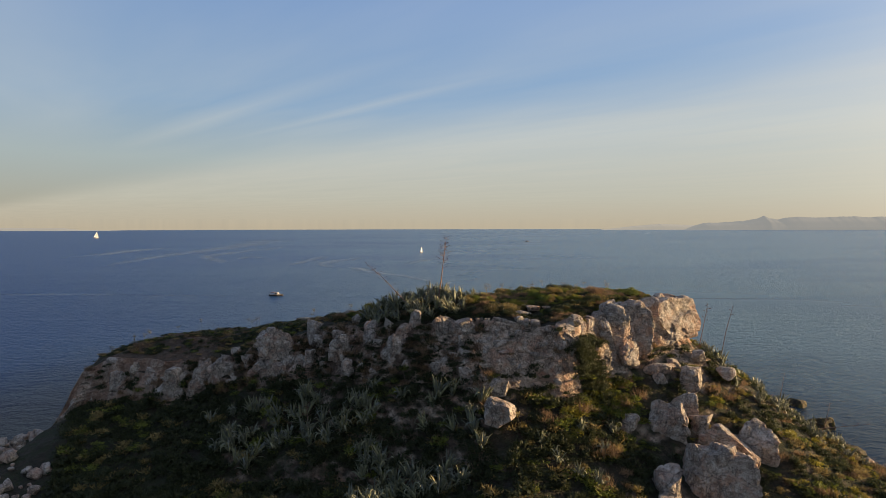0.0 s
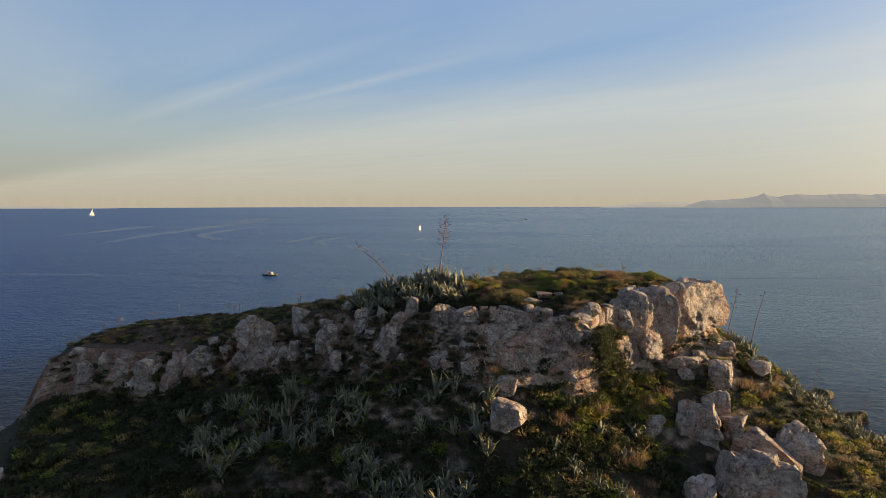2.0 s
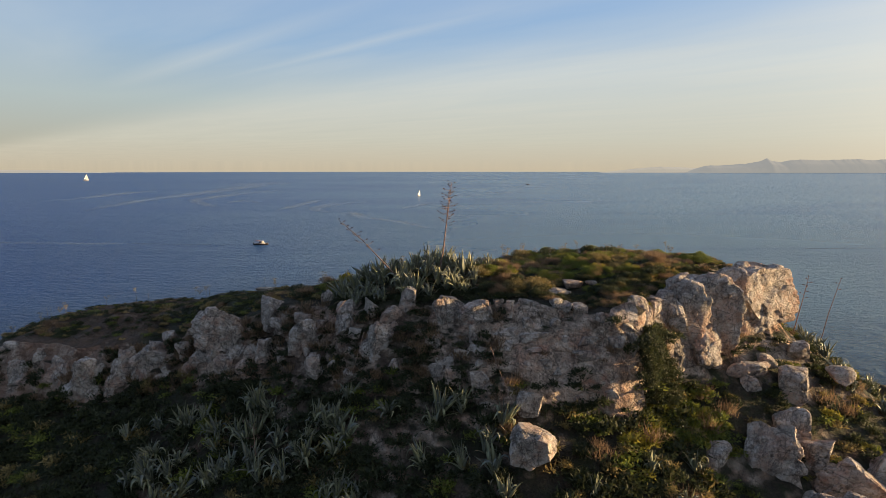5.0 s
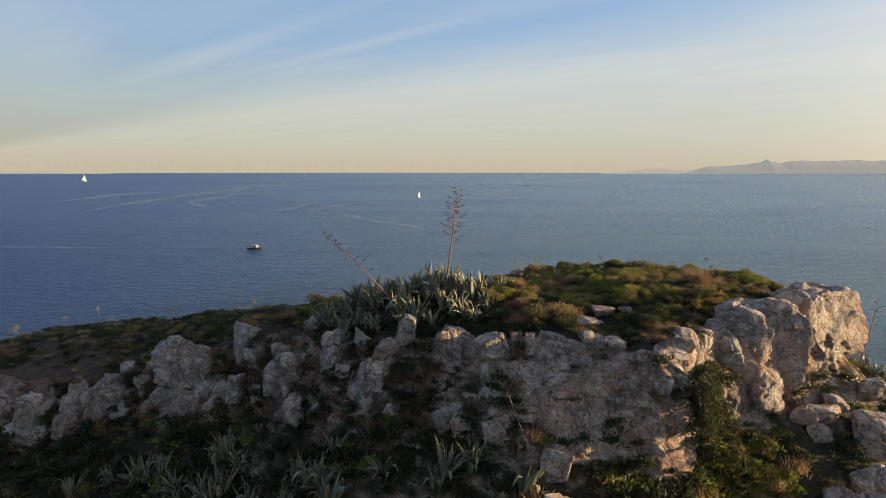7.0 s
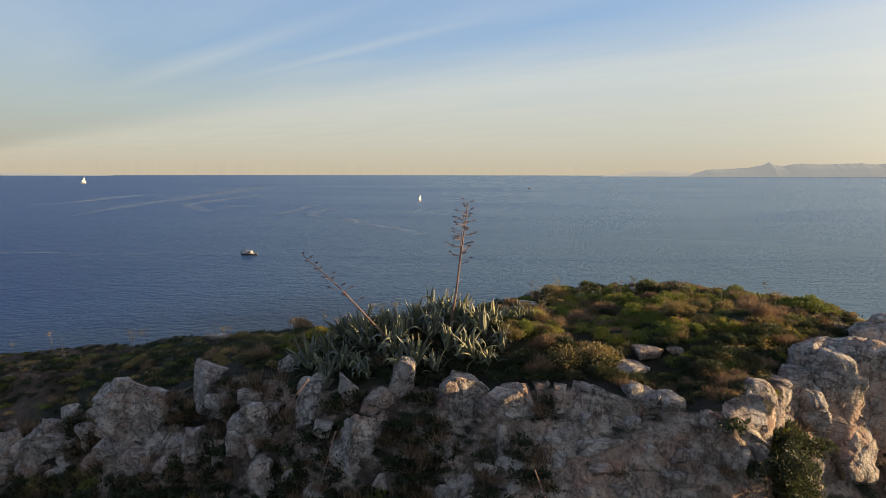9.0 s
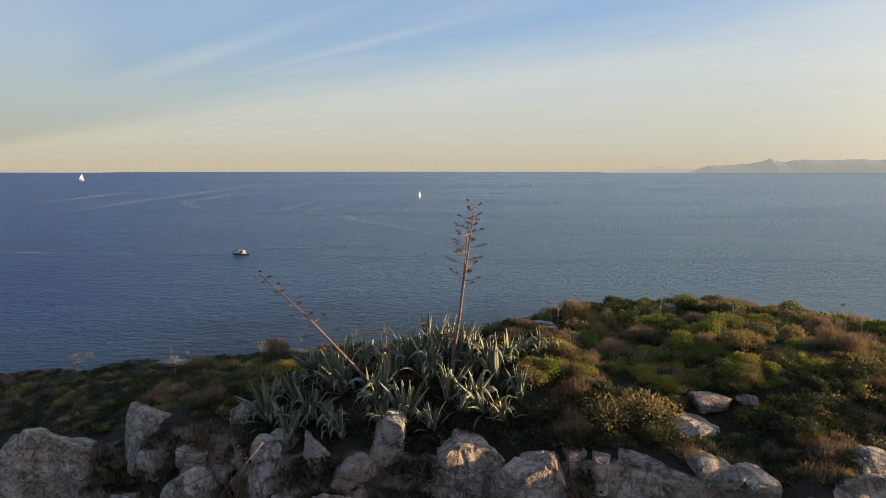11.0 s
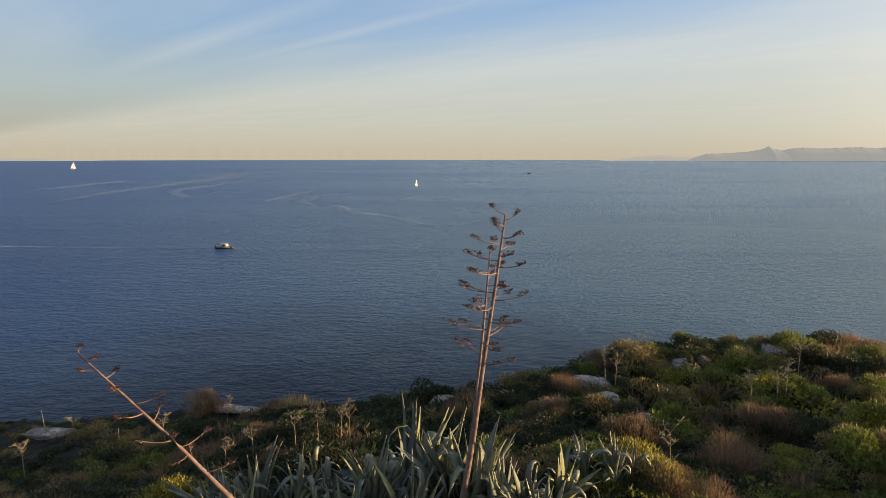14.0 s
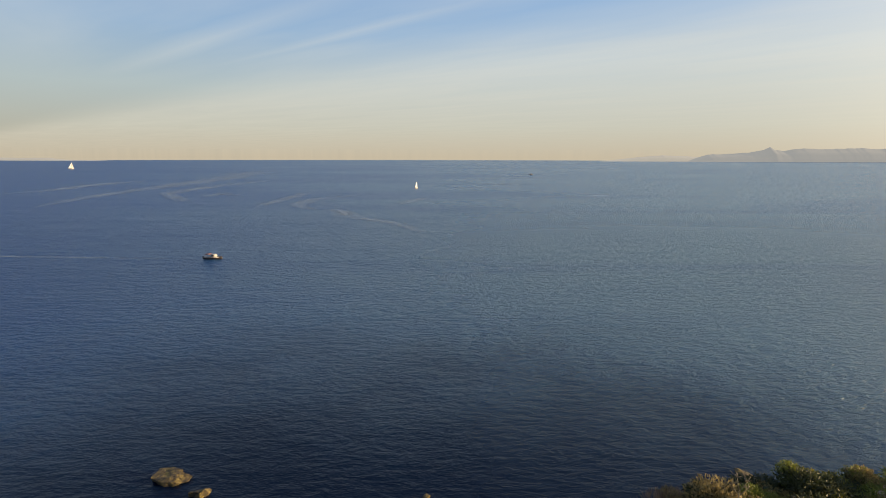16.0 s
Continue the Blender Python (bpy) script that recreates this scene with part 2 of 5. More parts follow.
M_SEAROCK, k = material("weedy_sea_rock")
c = k.ramp(k.noise(k.pos, 1.6, 6, 0.7), [(0.35, (0.03, 0.026, 0.02)), (0.5, (0.09, 0.07, 0.035)), (0.65, (0.26, 0.20, 0.05))])
finish(k, c, 0.8, k.noise(k.pos, 3.0, 6, 0.7), 1.0, 0.4)

M_LEAF = {}


def leaf_material(name, dark, light, rough=0.6):
    m, k = material(name)
    mixc = k.mix(k.isle, dark, light)
    tone = k.ramp(k.noise(k.pos, 0.9, 3, 0.6), [(0.3, 0.6), (0.7, 1.25)])
    mixc = k.mix(1.0, mixc, tone, "MULTIPLY")
    finish(k, mixc, rough)
    thin = k.n("ShaderNodeBsdfTranslucent", {0: mixc})
    both = k.n("ShaderNodeMixShader", {0: 0.4, 1: k.bsdf.outputs[0], 2: thin.outputs[0]})
    k.t.links.new(both.outputs[0], k.out.inputs[0])
    M_LEAF[name] = m
    return m


leaf_material("scrub_green", (0.095, 0.125, 0.024), (0.25, 0.27, 0.05))
leaf_material("scrub_yellow_green", (0.20, 0.19, 0.028), (0.42, 0.355, 0.06))
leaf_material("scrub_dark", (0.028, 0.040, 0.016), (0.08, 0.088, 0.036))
leaf_material("scrub_olive_brown", (0.15, 0.12, 0.048), (0.38, 0.29, 0.11))
leaf_material("scrub_dry_twigs", (0.15, 0.10, 0.065), (0.37, 0.245, 0.14))

M_AGAVE, k = material("agave_leaf_grey_sun_tint")
t = k.noise(k.obj, 3.0, 4, 0.6)
c = k.ramp(t, [(0.3, (0.088, 0.104, 0.096)), (0.7, (0.185, 0.20, 0.165))])
# random yellow tint per leaf is painted in for warm sun on the blades
c = k.mix(k.math("MULTIPLY", k.rand, 0.6), c, (0.33, 0.32, 0.13))
finish(k, c, 0.5, k.noise(k.obj, 20, 3, 0.6), 0.15, 0.02)
M_AGAVE_DRY, k = material("agave_leaf_dry")
finish(k, k.ramp(k.noise(k.obj, 4, 4, 0.6), [(0.3, (0.16, 0.125, 0.075)), (0.7, (0.33, 0.28, 0.18))]), 0.8)
M_STALK, k = material("dry_flower_stalk")
finish(k, k.ramp(k.noise(k.obj, 5, 4, 0.6), [(0.3, (0.11, 0.058, 0.046)), (0.7, (0.33, 0.22, 0.165))]), 0.8, k.noise(k.obj, 30, 3), 0.3, 0.02)
M_POD, k = material("dry_seed_pods")
finish(k, k.ramp(k.isle, [(0.0, (0.03, 0.014, 0.012)), (1.0, (0.095, 0.037, 0.03))]), 0.85)
# the hills glow: haze in the air is put into their emission
M_HILL, k = material("far_hills_haze_glow")
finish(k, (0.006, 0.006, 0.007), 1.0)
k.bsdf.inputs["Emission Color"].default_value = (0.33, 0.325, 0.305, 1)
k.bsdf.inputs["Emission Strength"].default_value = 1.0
# fainter ranges, their haze likewise an emitted colour near the sky's
M_HILL_FAINT, k = material("faint_hills_haze_glow")
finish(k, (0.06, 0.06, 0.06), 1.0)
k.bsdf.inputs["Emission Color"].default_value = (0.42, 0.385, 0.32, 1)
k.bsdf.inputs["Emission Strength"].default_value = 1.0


# ---- mesh helpers ----
def mesh_ob(name, bm, mat, smooth=True, parent=None, label=""):
    me = bpy.data.meshes.new(name)
    bm.to_mesh(me)
    bm.free()
    me.materials.append(mat)
    if smooth:
        me.shade_smooth()
    ob = new(name, me)
    if parent:
        ob.parent = parent
    if label:
        ob["label"] = label
    return ob


def from_arrays(name, verts, faces, mat, smooth=False):
    me = bpy.data.meshes.new(name)
    me.from_pydata([tuple(v) for v in verts], [], faces)
    me.materials.append(mat)
    if smooth:
        me.shade_smooth()
    return new(name, me)


def fbm(p, octaves=4):
    return noise.fractal(p, 0.9, 2.1, octaves)


# ---- ground: one sheet, profiles across the headland ----
# x, slope foot y z, cliff foot y z, cliff lip y z, crown y z, back edge y z
SECTIONS = np.array([
    (-75, 40, -3, 60, -3, 66, -3, 72, -3, 80, -3),
    (-64, 42, -1.0, 60, -0.8, 64, -1.0, 67, -1.6, 74, -3),
    (-58, 45, 0.3, 60, 0.4, 65, 0.3, 69, 0.1, 75, -2),
    (-50.3, 48, 0.7, 65, 0.9, 69, 1.2, 72, 0.9, 78, -0.8),
    (-48.8, 50, 1.0, 70, 3.4, 72.6, 8.4, 76, 10.2, 80, 10.3),
    (-44, 52, 1.2, 70.0, 5.6, 72.2, 11.0, 77, 11.5, 81, 11.3),
    (-34, 52, 1.6, 67.0, 6.2, 69.6, 11.0, 74, 12.7, 81, 12.9),
    (-27, 53, 2.0, 66.6, 7.9, 69.4, 11.8, 74, 13.4, 81, 13.45),
    (-20, 53, 2.6, 64.3, 9.8, 67.4, 14.2, 72, 15.4, 80.6, 14.2),
])
SECTIONS_MID = np.array([
    (-15, 52, 3.0, 63.4, 10.8, 66.4, 15.8, 71, 16.2, 80.6, 14.65),
    (-11, 51, 3.5, 61.4, 11.3, 64.8, 16.6, 70, 16.9, 80.4, 15.1),
    (-6, 50, 3.8, 59.0, 11.0, 62.3, 16.9, 66, 18.7, 80.2, 15.2),
    (0, 49, 4.4, 57.2, 11.6, 61.2, 17.6, 65, 19.2, 79.2, 16.3),
    (6, 47.5, 6.0, 56.2, 12.0, 59.8, 17.9, 66, 18.9, 79.5, 17.9),
    (10, 46, 5.6, 56.2, 10.6, 58.8, 17.7, 67, 19.1, 80.5, 18.3),
    (12.4, 45, 4.4, 55.9, 10.2, 57.8, 17.6, 67, 19.4, 80.5, 18.6),
    (14.5, 45, 4.0, 56.4, 10.2, 58.2, 17.7, 67, 19.4, 80.5, 18.6),
    (15.4, 45, 3.6, 59.0, 10.7, 60.6, 17.9, 67, 19.5, 80.5, 18.7),
    (17.4, 45, 3.0, 59.6, 11.2, 61.6, 18.0, 67, 19.6, 80.5, 18.8),
])
SECTIONS_RIGHT = np.array([
    (20, 45, 2.0, 61.2, 12.2, 63.6, 17.9, 68, 19.6, 80.5, 18.6),
    (24, 46, 1.0, 63.4, 13.5, 66.0, 17.8, 70, 19.4, 80.5, 18.0),
    (28, 47, 1.2, 64.6, 13.8, 67.6, 17.0, 71, 18.4, 80, 16.6),
    (30.8, 47, 2.0, 64.5, 12.2, 68.0, 13.4, 72, 14.0, 79, 13.0),
    (35, 48, 2.6, 62.5, 9.4, 67.0, 10.4, 72, 10.6, 79, 9.0),
    (42, 50, 1.6, 62.0, 4.6, 68.0, 5.0, 73, 4.4, 80, 2.4),
    (48, 52, 0.3, 62.0, 1.0, 68.0, 1.1, 74, 0.8, 80, 0.0),
    (53, 54, -0.8, 62.0, -0.6, 68.0, -0.7, 78, -0.9, 88, -1.2),
    (75, 56, -3, 62.0, -3, 68.0, -3, 78, -3, 88, -3),
])
KNOTS = np.vstack([SECTIONS, SECTIONS_MID, SECTIONS_RIGHT])


def section(x):
    return [float(np.interp(x, KNOTS[:, 0], KNOTS[:, i])) for i in range(1, 11)]


def smooth_section(x):
    r = 0.5 if x < -46 or 9 < x < 19 else 1.1
    a, b, c = section(x - r), section(x), section(x + r)
    return [(u + 2 * v + w) / 4 for u, v, w in zip(a, b, c)]


def profile(x):
    sy, sz, by, bz, cy, cz, py_, pz, ky, kz = smooth_section(x)
    foot = min(0.6, sz)
    pts = [(-40, -3.0), (6, -1.5), (20, foot), (sy, sz), (by, bz), (cy, cz), (cy + 1.2, cz + min(0.35, (pz - cz) * 0.3)), (py_, pz), (ky, kz)]
    pts += [(ky + 1.2, kz - 0.35 * max(kz, 0)), (ky + 5 + 0.3 * max(kz, 0), min(1.0, kz)), (ky + 13 + 0.5 * max(kz, 0), -3.0)]
    return pts


COUNTS = (6, 8, 26, 46, 58, 8, 30, 42, 8, 24, 8)
xs = np.concatenate([np.arange(-75, -36, 0.55), np.arange(-36, 33, 0.2), np.arange(33, 75.1, 0.55)])
verts = []
for x in xs:
    pts = profile(x)
    row = []
    for i, n in enumerate(COUNTS):
        (y0, z0), (y1, z1) = pts[i], pts[i + 1]
        for j in range(n):
            s = j / n
            row.append((y0 + (y1 - y0) * s, z0 + (z1 - z0) * s, i))
    row.append((*pts[-1], len(COUNTS) - 1))
    for y, z, i in row:
        v = Vector((x, y, z))
        amp = max(0.0, min(1.0, (z + 1.5) / 3))
        d = 0.55 * fbm(v * 0.16, 4) * amp
        steep = 1.0 if i == 4 else 0.45 if i in (3, 5, 9) else 0.0
        dyy = 0.0
        if steep and amp > 0:
            q = Vector((x * 0.42, y * 0.3, z * 0.52)) + 0.35 * Vector((fbm(v * 0.5), 0, fbm(v * 0.5 + Vector((7, 3, 1)))))
            dist, pts_v = noise.voronoi(q)
            bulge = math.sqrt(max(0.0, 1.0 - min(1.0, dist[0] * 1.1) ** 2))
            wall = min(1.0, max(0.0, min(x - 3.5, 16.5 - x) / 1.5)) * min(1.0, max(0.0, (17.0 - z) / 1.5))
            dyy = -steep * amp * (1 - 0.55 * wall) * (0.85 * bulge + 0.35 * fbm(v * 0.5, 4) + 0.20 * fbm(v * 1.5, 5) + 0.07 * fbm(v * 4.0, 3) - 0.3)
        else:
            d += 0.16 * fbm(v * 0.8, 4) * amp
        verts.append((x + 0.12 * steep * fbm(v * 0.9), y + (dyy if i < 8 else -dyy), z + d * (0.35 if i == 4 else 1.0)))
nr = sum(COUNTS) + 1
faces = [(a * nr + b, a * nr + b + 1, (a + 1) * nr + b + 1, (a + 1) * nr + b) for a in range(len(xs) - 1) for b in range(nr - 1)]
faces = [f[::-1] for f in faces]
ground = tagged(from_arrays("ground", verts, faces, M_GROUND, True), "rocky limestone headland with dark soil and steep broken cliffs", "ground", kind="structure")

# heights of the finished ground, for standing things on it
VG = np.array(verts).reshape(len(xs), nr, 3)


def ground_z(x, y):
    """Highest ground at (x, y)."""
    a = int(np.clip(np.searchsorted(xs, x) - 1, 0, len(xs) - 2))
    f = (x - xs[a]) / (xs[a + 1] - xs[a])
    best = -3.0
    col = VG[a] * (1 - f) + VG[a + 1] * f
    ys, zs = col[:, 1], col[:, 2]
    cross_i = np.nonzero((ys[:-1] - y) * (ys[1:] - y) <= 0)[0]
    for i in cross_i:
        dy_ = ys[i + 1] - ys[i]
        s = 0 if abs(dy_) < 1e-6 else (y - ys[i]) / dy_
        best = max(best, zs[i] + s * (zs[i + 1] - zs[i]))
    return float(best)


# ---- sea ----
rings = np.concatenate([[0.0], np.geomspace(20, 4940, 60)])
sv, sf = [(0, 60, 0)], []
SEG = 128
for r in rings[1:]:
    for j in range(SEG):
        a = 2 * math.pi * j / SEG
        sv.append((r * math.cos(a), 60 + r * math.sin(a), 0.0))
for j in range(SEG):
    sf.append((0, 1 + j, 1 + (j + 1) % SEG))
for i in range(len(rings) - 2):
    for j in range(SEG):
        a, b = 1 + i * SEG + j, 1 + i * SEG + (j + 1) % SEG
        sf.append((a, a + SEG, b + SEG, b))
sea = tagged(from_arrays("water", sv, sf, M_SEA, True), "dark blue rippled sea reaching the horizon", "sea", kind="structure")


# ---- far hills across the water ----
def hills(name, y, skyline, mat, label):
    """A distant range with its skyline through (x, height) points."""
    hx, hz = [p[0] for p in skyline], [p[1] for p in skyline]
    n = 220
    v, f = [], []
    for i in range(n + 1):
        x = hx[0] + (hx[-1] - hx[0]) * i / n
        h = float(np.interp(x, hx, hz))
        h = max(0.4, h + 0.05 * h * fbm(Vector((x * 0.02, y * 0.01, 0)), 5))
        v += [(x, y, -4.0), (x, y + 40, h * 0.5), (x, y + 120, h), (x, y + 180, -4.0)]
    for i in range(n):
        for j in range(3):
            a = 4 * i + j
            f.append((a, a + 4, a + 5, a + 1))
    return tagged(from_arrays(name, v, f, mat, True), label, "hills", kind="structure")


hills("backdrop_mountains", 3620, [(1510, 0), (1560, 22), (1640, 46), (1760, 50), (1890, 58), (1990, 74), (2035, 92), (2070, 76), (2120, 70), (2190, 80), (2270, 86), (2370, 80), (2470, 84), (2600, 88), (2720, 82), (2900, 90), (3100, 70), (3300, 0)], M_HILL, "blue-grey far mountains across the water, haze painted as a glow")
hills("backdrop_coast", 3900, [(1020, 0), (1150, 14), (1300, 30), (1450, 42), (1600, 36), (1750, 30), (1900, 0)], M_HILL_FAINT, "faint far coast, evening haze painted as a glow")
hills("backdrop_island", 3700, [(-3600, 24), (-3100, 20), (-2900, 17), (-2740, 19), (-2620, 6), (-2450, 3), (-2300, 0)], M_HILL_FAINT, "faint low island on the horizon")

# ---- rocks ----
def rock_mesh(seed, size, subdiv=4, cuts=15, jag=0.085, fold=0.0, box=4.5):
    """A weathered block: a rounded box with corners split off along planes, cracked and roughened. fold: upright flutes."""
    rng = random.Random(seed)
    bm = bmesh.new()
    bmesh.ops.create_icosphere(bm, subdivisions=subdiv, radius=1.0)
    planes = []
    for _ in range(cuts):
        d = Vector((rng.gauss(0, 1), rng.gauss(0, 1), rng.gauss(0, 0.7))).normalized()
        planes.append((d, rng.uniform(0.56, 0.95) * (abs(d.x) + abs(d.y) + abs(d.z)) * 0.72))
    off = Vector((seed * 1.7 % 31, seed * 0.9 % 17, seed * 2.3 % 23))
    lean = (rng.uniform(-0.18, 0.18), rng.uniform(-0.12, 0.12))
    for v in bm.verts:
        d = v.co.normalized()
        p = d / (abs(d.x) ** box + abs(d.y) ** box + abs(d.z) ** box) ** (1 / box)
        for pn, ph in planes:
            over = p.dot(pn) - ph
            if over > 0:
                p -= pn * over * 0.97
        q = Vector((p.x * size[0], p.y * size[1], p.z * size[2])) * 0.36 + off
        dist, pv = noise.voronoi(q * Vector((1.0, 1.0, 1.35)))
        crack = min(1.0, (dist[1] - dist[0]) * 7)
        rough = 1.1 * fbm(q * 1.1, 6) + 1.1 * (crack - 0.85) + 1.2 * (noise.cell(pv[0] * 5) - 0.5)
        if fold:
            rough += fold * fbm(Vector((q.x * 2.6, q.y * 2.6, q.z * 0.7)), 5)
        p *= 1 + jag * rough
        p.x += lean[0] * p.z
        p.y += lean[1] * p.z
        v.co = Vector((p.x * size[0] * 0.5, p.y * size[1] * 0.5, p.z * size[2] * 0.5))
    return bm


ROCKS = []


def cluster_mesh(seed, size, lumps, subdiv=4, jag=0.08):
    """Several blocks grown into one rock: the outermost of their surfaces seen from the middle, then split and roughened."""
    rng = random.Random(seed)
    bm = bmesh.new()
    bmesh.ops.create_icosphere(bm, subdivisions=subdiv, radius=1.0)
    half = np.array(size) * 0.5
    ways = np.array([v.co.normalized() for v in bm.verts])
    steps = np.linspace(2.0, 0.1, 120)
    cloud_ = ways[None] * steps[:, None, None] * half
    out = np.full(len(ways), 0.12)
    for centre, h, power, lean_ in lumps:
        q = cloud_ - np.array(centre)
        q[..., 0] -= lean_ * q[..., 2]
        inside = ((np.abs(q) / np.array(h)) ** power).sum(2) <= 1
        out = np.maximum(out, np.where(inside.any(0), steps[inside.argmax(0)], 0))
    planes = []
    for _ in range(15):
        d = Vector((rng.gauss(0, 1), rng.gauss(0, 1), rng.gauss(0, 0.7))).normalized()
        planes.append((d, rng.uniform(0.60, 0.98)))
    off = Vector((seed * 1.7 % 31, seed * 0.9 % 17, seed * 2.3 % 23))
    for v, r in zip(bm.verts, out):
        p = v.co.normalized() * float(r)
        for pn, ph in planes:
            over = p.dot(pn) - ph
            if over > 0:
                p -= pn * over * 0.97
        q = Vector((p.x * size[0], p.y * size[1], p.z * size[2])) * 0.4 + off
        dist, pv = noise.voronoi(q * Vector((1.0, 1.0, 1.3)))
        crack = min(1.0, (dist[1] - dist[0]) * 7)
        p *= 1 + jag * (1.0 * fbm(q * 1.1, 6) + 1.1 * (crack - 0.85) + 1.1 * (noise.cell(pv[0] * 5) - 0.5))
        v.co = Vector((p.x * half[0], p.y * half[1], p.z * half[2]))
    return bm


def boulder(seed, x, y, z, sx, sy, sz, label, group="", turn=0.0, subdiv=4, fold=0.0, box=4.5, lumps=0, strata=0, roll=0.0):
    """A rock; lumps: broken shoulders joined to its foot and flanks; strata: the rock is a leaning pile of that many beds."""
    rng = random.Random(seed + 5)
    blocks, level = [], -0.5 * sz
    for i in range(strata):
        hh = sz / strata * rng.uniform(0.9, 1.15)
        wide_ = 1.0 - 0.35 * (i / max(1, strata - 1)) ** 1.5
        blocks.append(((sx * (0.22 * (i / strata - 0.3) + rng.uniform(-0.05, 0.05)), rng.uniform(-0.06, 0.06) * sy, level + hh * 0.5), (sx * 0.5 * wide_ * rng.uniform(0.9, 1.1), sy * 0.5, hh * 0.58), 4.0, rng.uniform(-0.1, 0.25)))
        level += hh * 0.95
    if lumps and not strata:
        blocks.append(((0, 0, 0.1 * sz), (sx * 0.48, sy * 0.48, sz * 0.42), 4.5, rng.uniform(-0.1, 0.2)))
    for i in range(lumps):
        k_ = rng.uniform(0.3, 0.48)
        blocks.append(((sx * rng.uniform(-0.34, 0.34), sy * rng.uniform(-0.28, 0.1), -sz * rng.uniform(0.18, 0.48)), (sx * k_ * rng.uniform(0.7, 1.1), sy * k_, sz * k_ * rng.uniform(0.7, 1.1)), 3.6, rng.uniform(-0.15, 0.3)))
    if blocks:
        bm = cluster_mesh(seed, (sx, sy, sz), blocks, subdiv)
    else:
        bm = rock_mesh(seed, (sx, sy, sz), subdiv, 9 if fold else 15, 0.062 if fold else 0.066, fold, 3.0 if fold else box)
    ROCKS.append((x, y, z, sx, sy, sz))
    ob = mesh_ob("boulder", bm, M_ROCK)
    ob.data.set_sharp_from_angle(angle=radians(45 if fold else 30))
    ob.matrix_world = pose(x, y, z, 0, roll, turn)
    return tagged(ob, label, "rock", group)


CLIFF_ROCKS = [  # x, y, z, width, depth, height
    (0.1, 60.8, 17.2, 3.0, 3.0, 2.9), (2.7, 60.4, 16.8, 3.4, 3.0, 2.7), (-3.0, 61.9, 17.2, 1.7, 2.0, 2.7), (-8.0, 62.8, 16.0, 2.7, 2.6, 3.1),
    (-6.1, 62.2, 16.5, 1.4, 1.8, 2.6), (-5.0, 60.3, 14.7, 2.5, 2.4, 3.0), (-11.8, 62.9, 14.3, 3.1, 2.6, 2.9), (-15.4, 66.3, 15.6, 2.9, 2.6, 2.6),
    (-14.1, 65.7, 14.4, 2.2, 2.2, 2.8), (-20.2, 65.9, 14.2, 4.8, 3.0, 3.4),
]
CLIFF_ROCKS_LOW = [
    (-27.3, 68.4, 10.4, 3.7, 3.0, 4.2), (-30.3, 67.8, 8.8, 3.0, 2.8, 6.0), (-33.6, 67.8, 8.0, 3.0, 2.8, 5.6), (-26.2, 68.6, 12.2, 1.5, 1.5, 1.3),
    (-10.4, 61.1, 12.2, 1.8, 1.8, 2.1), (-0.2, 58.8, 12.8, 2.8, 2.4, 3.0), (2.6, 58.4, 12.6, 2.7, 2.6, 3.2), (-18.3, 65.3, 11.6, 3.0, 2.5, 3.0),
    (-15.7, 64.2, 12.4, 2.1, 2.1, 3.2), (-10.1, 65.2, 17.0, 1.5, 1.5, 1.5), (-37.5, 69.5, 8.0, 3.4, 2.6, 4.4), (-43.0, 71.0, 6.8, 3.6, 3.0, 4.6), (-46.5, 71.5, 5.0, 3.4, 3.0, 4.6), (-48.6, 70.6, 3.0, 4.2, 4.0, 5.4), (-48.6, 67.4, 0.9, 4.0, 3.8, 3.8), (-47.8, 73.4, 7.0, 3.4, 3.2, 5.0), (-45.6, 62.8, 0.9, 3.4, 3.2, 2.8),
]
SLOPE_ROCKS = [
    (6.1, 51.7, 10.6, 3.4, 2.8, 3.0), (6.2, 55.2, 11.9, 2.2, 1.8, 2.0), (24.2, 61.2, 12.35, 3.4, 2.4, 1.3), (23.9, 60.3, 11.2, 1.5, 1.5, 1.7),
    (27.3, 60.4, 11.0, 3.2, 2.6, 3.2), (29.1, 63.4, 13.0, 2.2, 2.0, 1.9), (22.7, 55.2, 7.9, 5.6, 4.6, 6.4), (25.5, 57.2, 8.8, 2.4, 2.2, 4.0), (26.2, 55.6, 8.0, 3.0, 2.6, 2.8),
    (28.0, 53.6, 6.2, 5.6, 4.4, 5.6), (30.6, 54.4, 5.8, 5.2, 4.2, 6.0), (25.2, 49.8, 3.7, 8.2, 5.4, 8.6), (20.4, 48.4, 4.6, 3.0, 2.8, 4.6), (18.9, 54.9, 8.0, 2.5, 2.2, 2.6), (19.6, 47.2, 3.4, 2.4, 2.2, 2.6), (26.0, 62.0, 12.6, 1.8, 1.5, 1.2), (31.6, 61.6, 11.6, 2.0, 1.8, 1.6),
]
